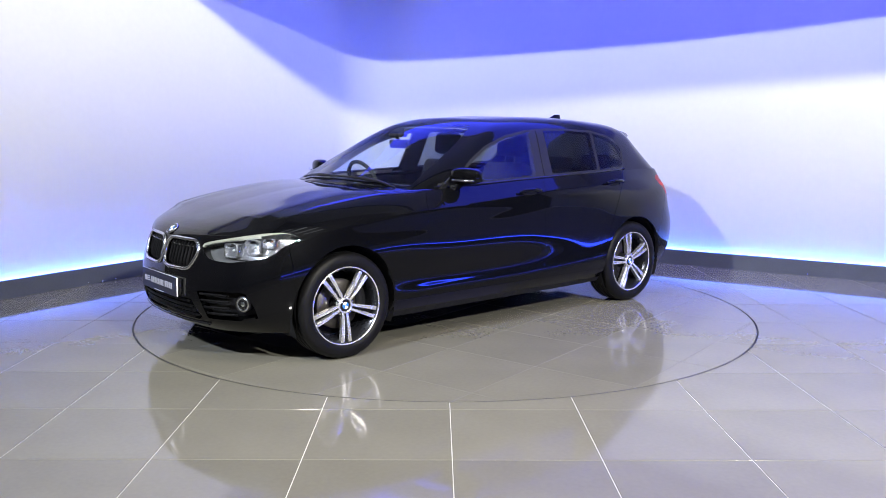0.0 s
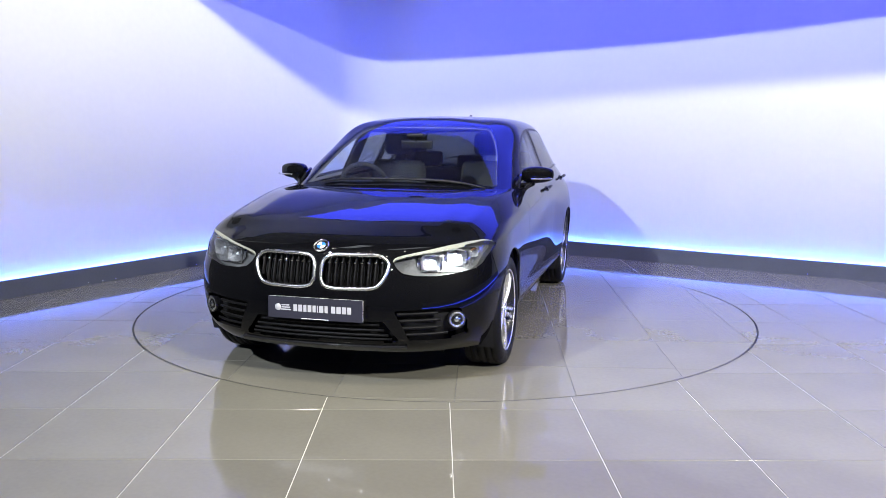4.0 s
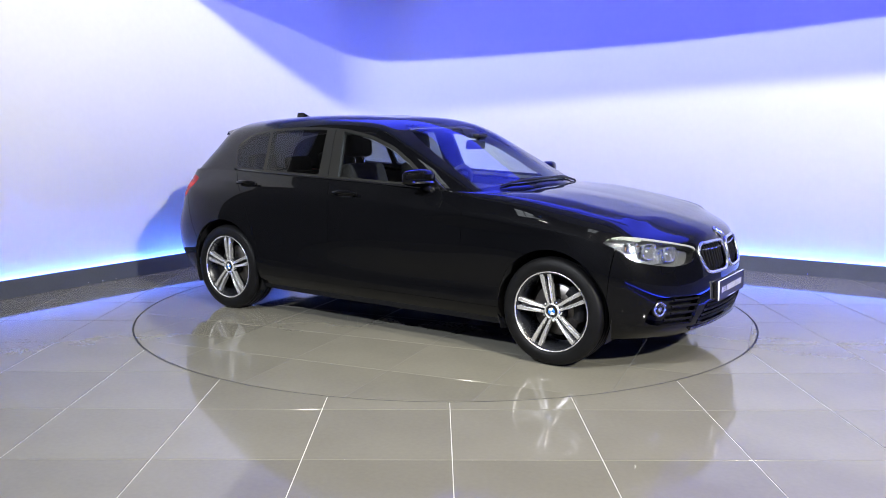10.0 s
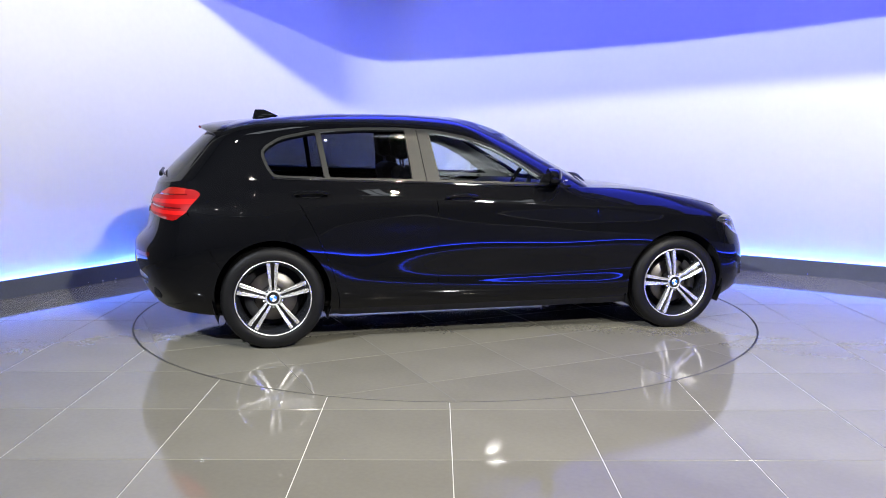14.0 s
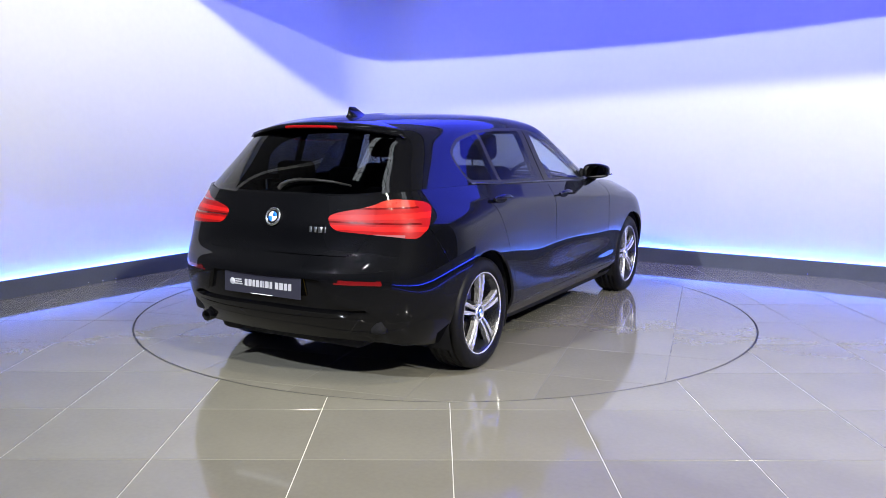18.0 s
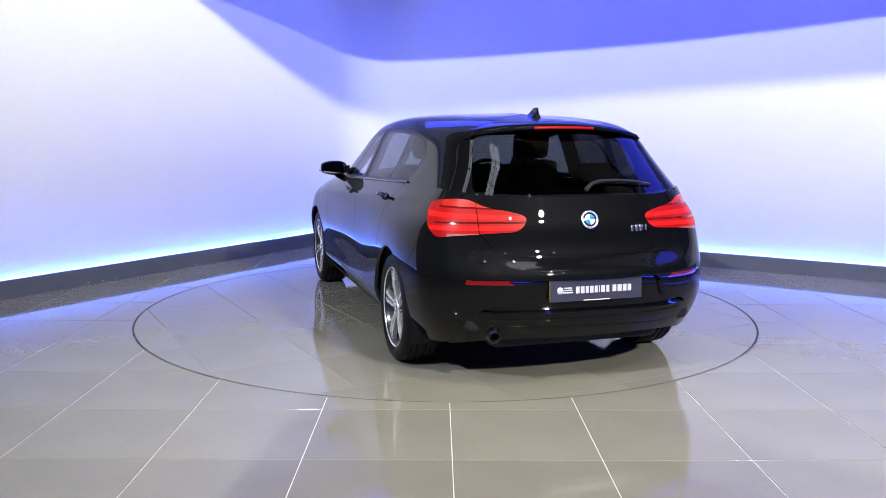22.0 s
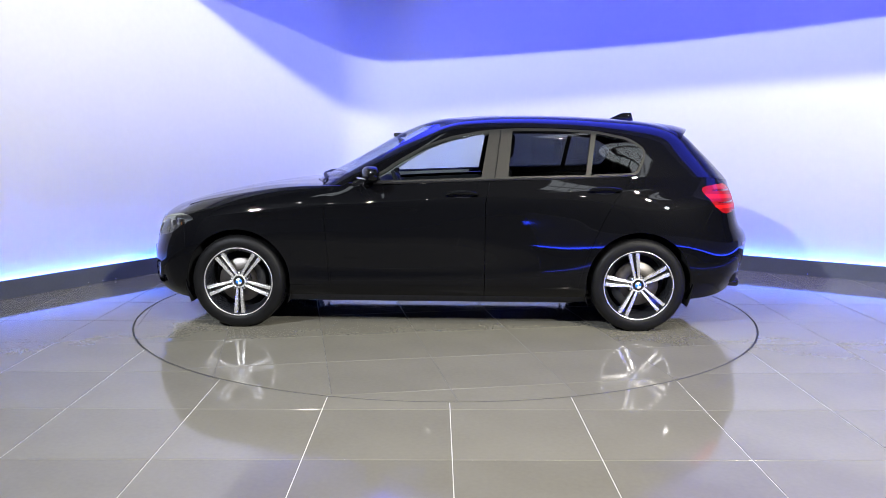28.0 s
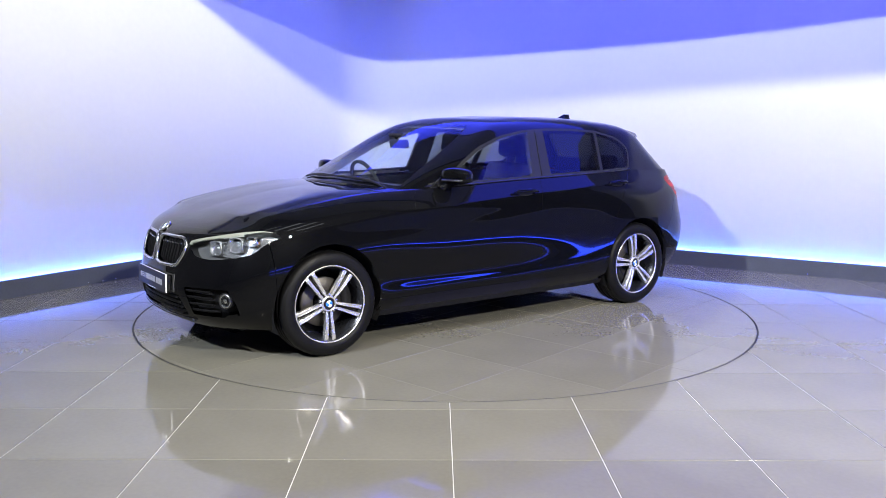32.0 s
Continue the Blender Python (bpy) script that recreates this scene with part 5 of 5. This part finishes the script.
for side in (1, -1):
    mir = part("wing_mirror", mirror_shape(side), M_PAINT, doors["front_door", side], "gloss black door mirror", m=pose(.455, side * .885, 1.042))
    strip_pts = [Vector((.076 - .062 * (k / 10) ** 1.7, side * (-.03 + .132 * k / 10), -.022 + .002 * k / 10)) for k in range(11)]
    part("mirror_indicator", tube(strip_pts, .0062, 8), M_CHROME, mir, "silver side repeater strip")
    glass_bm = grid(lambda i, j: (-.0355 - .045 * (.5 + .5 * math.sin(math.pi * (-.36 + .72 * i / 10))), side * .092 * math.sin(math.pi * (-.40 + .8 * i / 10)), (-.039 + .078 * j / 6) * math.cos(math.pi * (-.36 + .72 * i / 10)) ** .4), 11, 7)
    part("mirror_glass", glass_bm, M_MIRROR, mir)
    part("mirror_arm", tube([(.0, side * -.03, -.045), (.015, side * -.06, -.066), (.03, side * -.09, -.076)], [.026, .022, .026], 10), M_GLOSS, mir)
    part("mirror_base", plate([(-.075, -.03), (.13, -.03), (.03, .045), (-.06, .075)], side * .02, .004), M_GLOSS, mir, m=pose(.0, side * -.120, -.05))
    for x, z, door in ((-.165, .912, "front_door"), (-1.105, .942, "rear_door")):
        cup_p, cup_n = on_side(x, z, side)
        fr = facing(cup_p, cup_n)
        sg = 1
        bar = [(sg * (-.105 + .21 * k / 12), .004 + .034 * math.sin(math.pi * min(max((k + .6) / 13.2, 0), 1)) ** .45, .003 * math.sin(math.pi * k / 12)) for k in range(13)]
        part("door_handle", tube(bar, [.010 + .004 * math.sin(math.pi * k / 12) for k in range(13)], 10), M_PAINT, doors[door, side], "gloss black pull handle", m=fr)
        cup = grid(lambda i, j: (.075 * (i / 8 * 2 - 1), .0015, .022 * (j / 4 * 2 - 1) * math.sqrt(max(1 - (i / 8 * 2 - 1) ** 2, .02))), 9, 5)
        part("handle_cup", cup, M_UNDER, doors[door, side], m=fr)
    belt = []
    for k in range(40):
        x = .60 - 1.93 * k / 39
        p, nn = on_side(x, float(np.interp(x, [-1.33, -1.0, -.37, .34, .60], [1.040, 1.026, 1.008, .981, .974])), side, 1)
        belt.append(p + nn * .003)
    seam_pts = []
    for k in range(12):
        z = 1.016 + .318 * k / 11
        p, nn = on_side(-.375 - .14 * (z - 1.0), z, side, 1)
        seam_pts.append(p + nn * .0005)
    part("pillar_gap", tube(seam_pts, .0035, 6), M_SLAT, car, "black gap between the door frames")
    part("belt_trim", tube(belt, .0075, 8), M_GLOSS, car, "black strip under the side windows")

# ---- roof fittings, spoiler, wipers ----


def shark_fin():
    def at(i, j):
        u, h = i / 16, j / 8
        a = 2 * math.pi * u
        front, back = .130 - .150 * h ** 1.1, -.105 + .022 * h
        c, hl = (front + back) / 2, (front - back) / 2
        return (c + hl * math.cos(a), (.046 * (1 - h) ** 2.6 + .006) * math.sin(a) * (1 - .25 * math.cos(a)), -.014 + .070 * h)
    bm = grid(at, 16, 9, close_u=True)
    bm.verts.ensure_lookup_table()
    bm.faces.new([bm.verts[i * 9 + 8] for i in range(16)])
    return bm


part("roof_antenna", shark_fin(), M_PAINT, car, "gloss black shark-fin aerial", m=pose(-1.335, 0, 1.415))


def spoiler_at(i, j):
    v = i / 30 * 2 - 1
    half = (.50, .515, .530, .540, .538, .530, .50)[j]
    x = (-1.47, -1.59, -1.70, -1.785, -1.780, -1.76, -1.66)[j] + .118 * abs(v) ** 2.2
    z = (1.404, 1.397, 1.383, 1.362, 1.346, 1.340, 1.338)[j] - (.040 + .012 * (j > 1)) * abs(v) ** 2.4 - .02 * (abs(v) > .985) * (j < 4)
    return (x, v * half, z)


part("roof_spoiler", grid(spoiler_at, 31, 7), M_PAINT, tailgate, "gloss black roof spoiler")
brake = tube([(-1.783 + .118 * (.33 * abs(k / 10 - 1)) ** 2.2, .178 * (k / 10 - 1), 1.3535 - .045 * abs(.33 * (k / 10 - 1)) ** 2.4) for k in range(21)], .0085, 8)
part("high_brake_light", brake, M_RED, tailgate, "red brake lamp strip under the spoiler edge")
arm = []
for k, (y, z) in enumerate(((.0, 1.022), (-.015, 1.032), (-.05, 1.052), (-.11, 1.062), (-.2, 1.063), (-.32, 1.056), (-.42, 1.045))):
    p, nn = on_rear(y, z, 1)
    arm.append(p + nn * (.022 if 0 < k < 6 else .012))
part("rear_wiper", tube(arm, [.013, .012, .010, .0095, .008, .007, .005], 8), M_TRIM, tailgate, "dark grey rear wiper")
for y0, y1, lead in ((-.50, .12, .0), (.02, .60, .0)):
    pts_w = []
    for k in range(13):
        y = y0 + (y1 - y0) * k / 12
        p, nn = on_skin(abs(y), 1.012 - .10 * (abs(y) / .75) ** 3, (1, 2), (P_TOP[:, 0] > .5), P_TOP, N_TOP)
        pts_w.append(Vector((p.x, y, p.z)) + Vector((nn.x, 0, nn.z)) * .012)
    part("wiper", tube(pts_w, [.006 + .006 * (1 - abs(k / 6 - 1)) for k in range(13)], 6), M_BLACK, car, "black windscreen wiper")
cowl = grid(lambda i, j: ((.95, .90, .84)[j] - .23 * abs(i / 24 * 2 - 1) ** 2.2, (i / 24 * 2 - 1) * .73, (.962, .952, .975)[j] - .012 * abs(i / 24 * 2 - 1) ** 2), 25, 3)
part("cowl_panel", cowl, M_BLACK, car, "black plastic scuttle panel")

# ---- cabin ----
shell_part("headlining", shell([top], ("roof",), .0, lift=-.035, lip=False), M_LINING, car, "pale grey roof lining")
for side in (1, -1):
    one = dict(both=False, side=side)
    shell_part("pillar_lining", shell([top], ("side_frame", "window_trim"), .0, lift=-.034, lip=False, keep=lambda p: p[0] > -.2, **one), M_LINING, car, "pale grey pillar lining")
    shell_part("rear_pillar_lining", shell([top], ("side_frame", "window_trim"), .0, lift=-.034, lip=False, keep=lambda p: p[0] < -.3, **one), M_SEAT, car)
    for name in ("front_door", "rear_door"):
        shell_part("door_lining", shell([low], (name,), .0, lift=-.07, lip=False, **one), M_DASH, doors[name, side])
dash = grid(lambda i, j: ((.84, .74, .52, .44, .42, .50)[j] - .10 * abs(i / 20 * 2 - 1) ** 2.5, (i / 20 * 2 - 1) * .70, (.93, .955, .965, .935, .80, .55)[j] + (.028 * math.exp(-((i / 20 * 2 - 1 + .52) / .22) ** 2) if j in (2, 3) else 0)), 21, 6)
part("dashboard", dash, M_DASH, car, "dark grey dashboard")
part("cabin_floor", box((-1.9, -.70, .22), (.75, .70, .26), .02), M_SEAT, car)
part("parcel_shelf", box((-1.92, -.60, .945), (-1.42, .60, .965), .008), M_SEAT, car)
part("rear_bulkhead", box((-1.48, -.66, .3), (-1.40, .66, .96), .03), M_SEAT, car)


def cushion(lo, hi, r):
    return box(lo, hi, r, 4)


def front_seat(y):
    seat = part("front_seat", cushion((-.30, y - .25, .42), (.26, y + .25, .56), .05), M_SEAT, car, "black cloth front seat")
    back = cushion((-.07, -.24, .0), (.07, .24, .60), .055)
    for v in back.verts:
        v.co.y *= 1 - .12 * max(0, v.co.z / .6) ** 2
    part("backrest", back, M_SEAT, seat, m=pose(-.28, y, .52, 0, -17, 0))
    part("headrest", cushion((-.05, -.13, -.085), (.05, .13, .095), .045), M_SEAT, seat, m=pose(-.475, y, 1.225, 0, -8, 0))
    for dy in (-.05, .05):
        part("headrest_post", tube([(-.45, y + dy, 1.06), (-.468, y + dy, 1.16)], .006, 8), M_SILVER, seat)


front_seat(.37)
front_seat(-.37)
bench = part("rear_seat", cushion((-1.30, -.62, .42), (-.78, .62, .56), .05), M_SEAT, car, "black cloth rear bench")
part("backrest", cushion((-.07, -.62, .0), (.07, .62, .50), .05), M_SEAT, bench, m=pose(-1.26, 0, .52, 0, -18, 0))
for y in (.40, 0, -.40):
    part("headrest", cushion((-.045, -.13, -.06), (.045, .13, .075), .035), M_SEAT, bench, m=pose(-1.42, y, 1.07 - .03 * (y == 0), 0, -12, 0))
wheel_m = pose(.36, -.37, .93, 0, -68, 0)
rim_pts = [(.18 * math.cos(2 * math.pi * k / 40), .18 * math.sin(2 * math.pi * k / 40), 0) for k in range(40)]
steer = part("steering_wheel", tube(rim_pts, .015, 10, closed=True), M_SEAT, car, "black leather steering wheel", m=wheel_m)
part("steering_hub", disc(.07, -.02, .02), M_DASH, steer, m=pose(0, 0, 0, 90))
for a in (180, 0, -90):
    c_, s_ = math.cos(radians(a)), math.sin(radians(a))
    part("steering_spoke", tube([(.05 * s_, .05 * c_, 0), (.178 * s_, .178 * c_, 0)], .014, 8), M_DASH, steer)
part("rear_view_mirror", box((-.015, -.115, -.032), (.015, .115, .032), .014, 3), M_BLACK, car, "black interior mirror", m=pose(.30, 0, 1.235, 0, 8, 0))
part("mirror_stalk", tube([(.31, 0, 1.26), (.335, 0, 1.295)], .012, 8), M_BLACK, car)
part("sensor_cover", box((.27, -.06, 1.285), (.36, .06, 1.315), .012), M_BLACK, car, m=pose(0, 0, 0))

# ---- what moves: the turntable and the car on it ----
CAR_AT = (0.0364, -0.1236)
HEADING = [(0.0, -139.6), (0.5, -139.05), (1.0, -137.35), (1.5, -134.1), (2.0, -128.7), (2.5, -122.75), (3.0, -116.6)]
HEADING += [(t, -81.1 + 11.8 * (t - 6.0)) for t in (3.5, 4.0, 5.0, 6.0, 8.0, 10.0, 12.0, 14.0, 16.0, 18.0, 20.0, 22.0, 24.0, 26.0, 28.0, 29.0, 29.5, 30.0)]
HEADING += [(30.5, 207.8), (31.0, 212.5), (31.5, 215.3), (32.0, 216.3)]


def motions():
    walk(turntable, [(t, pose(0, 0, 0, 0, 0, a)) for t, a in HEADING])
    walk(car, [(t, pose(0, 0, 0, 0, 0, a) @ pose(CAR_AT[0], CAR_AT[1], 0)) for t, a in HEADING])


motions()
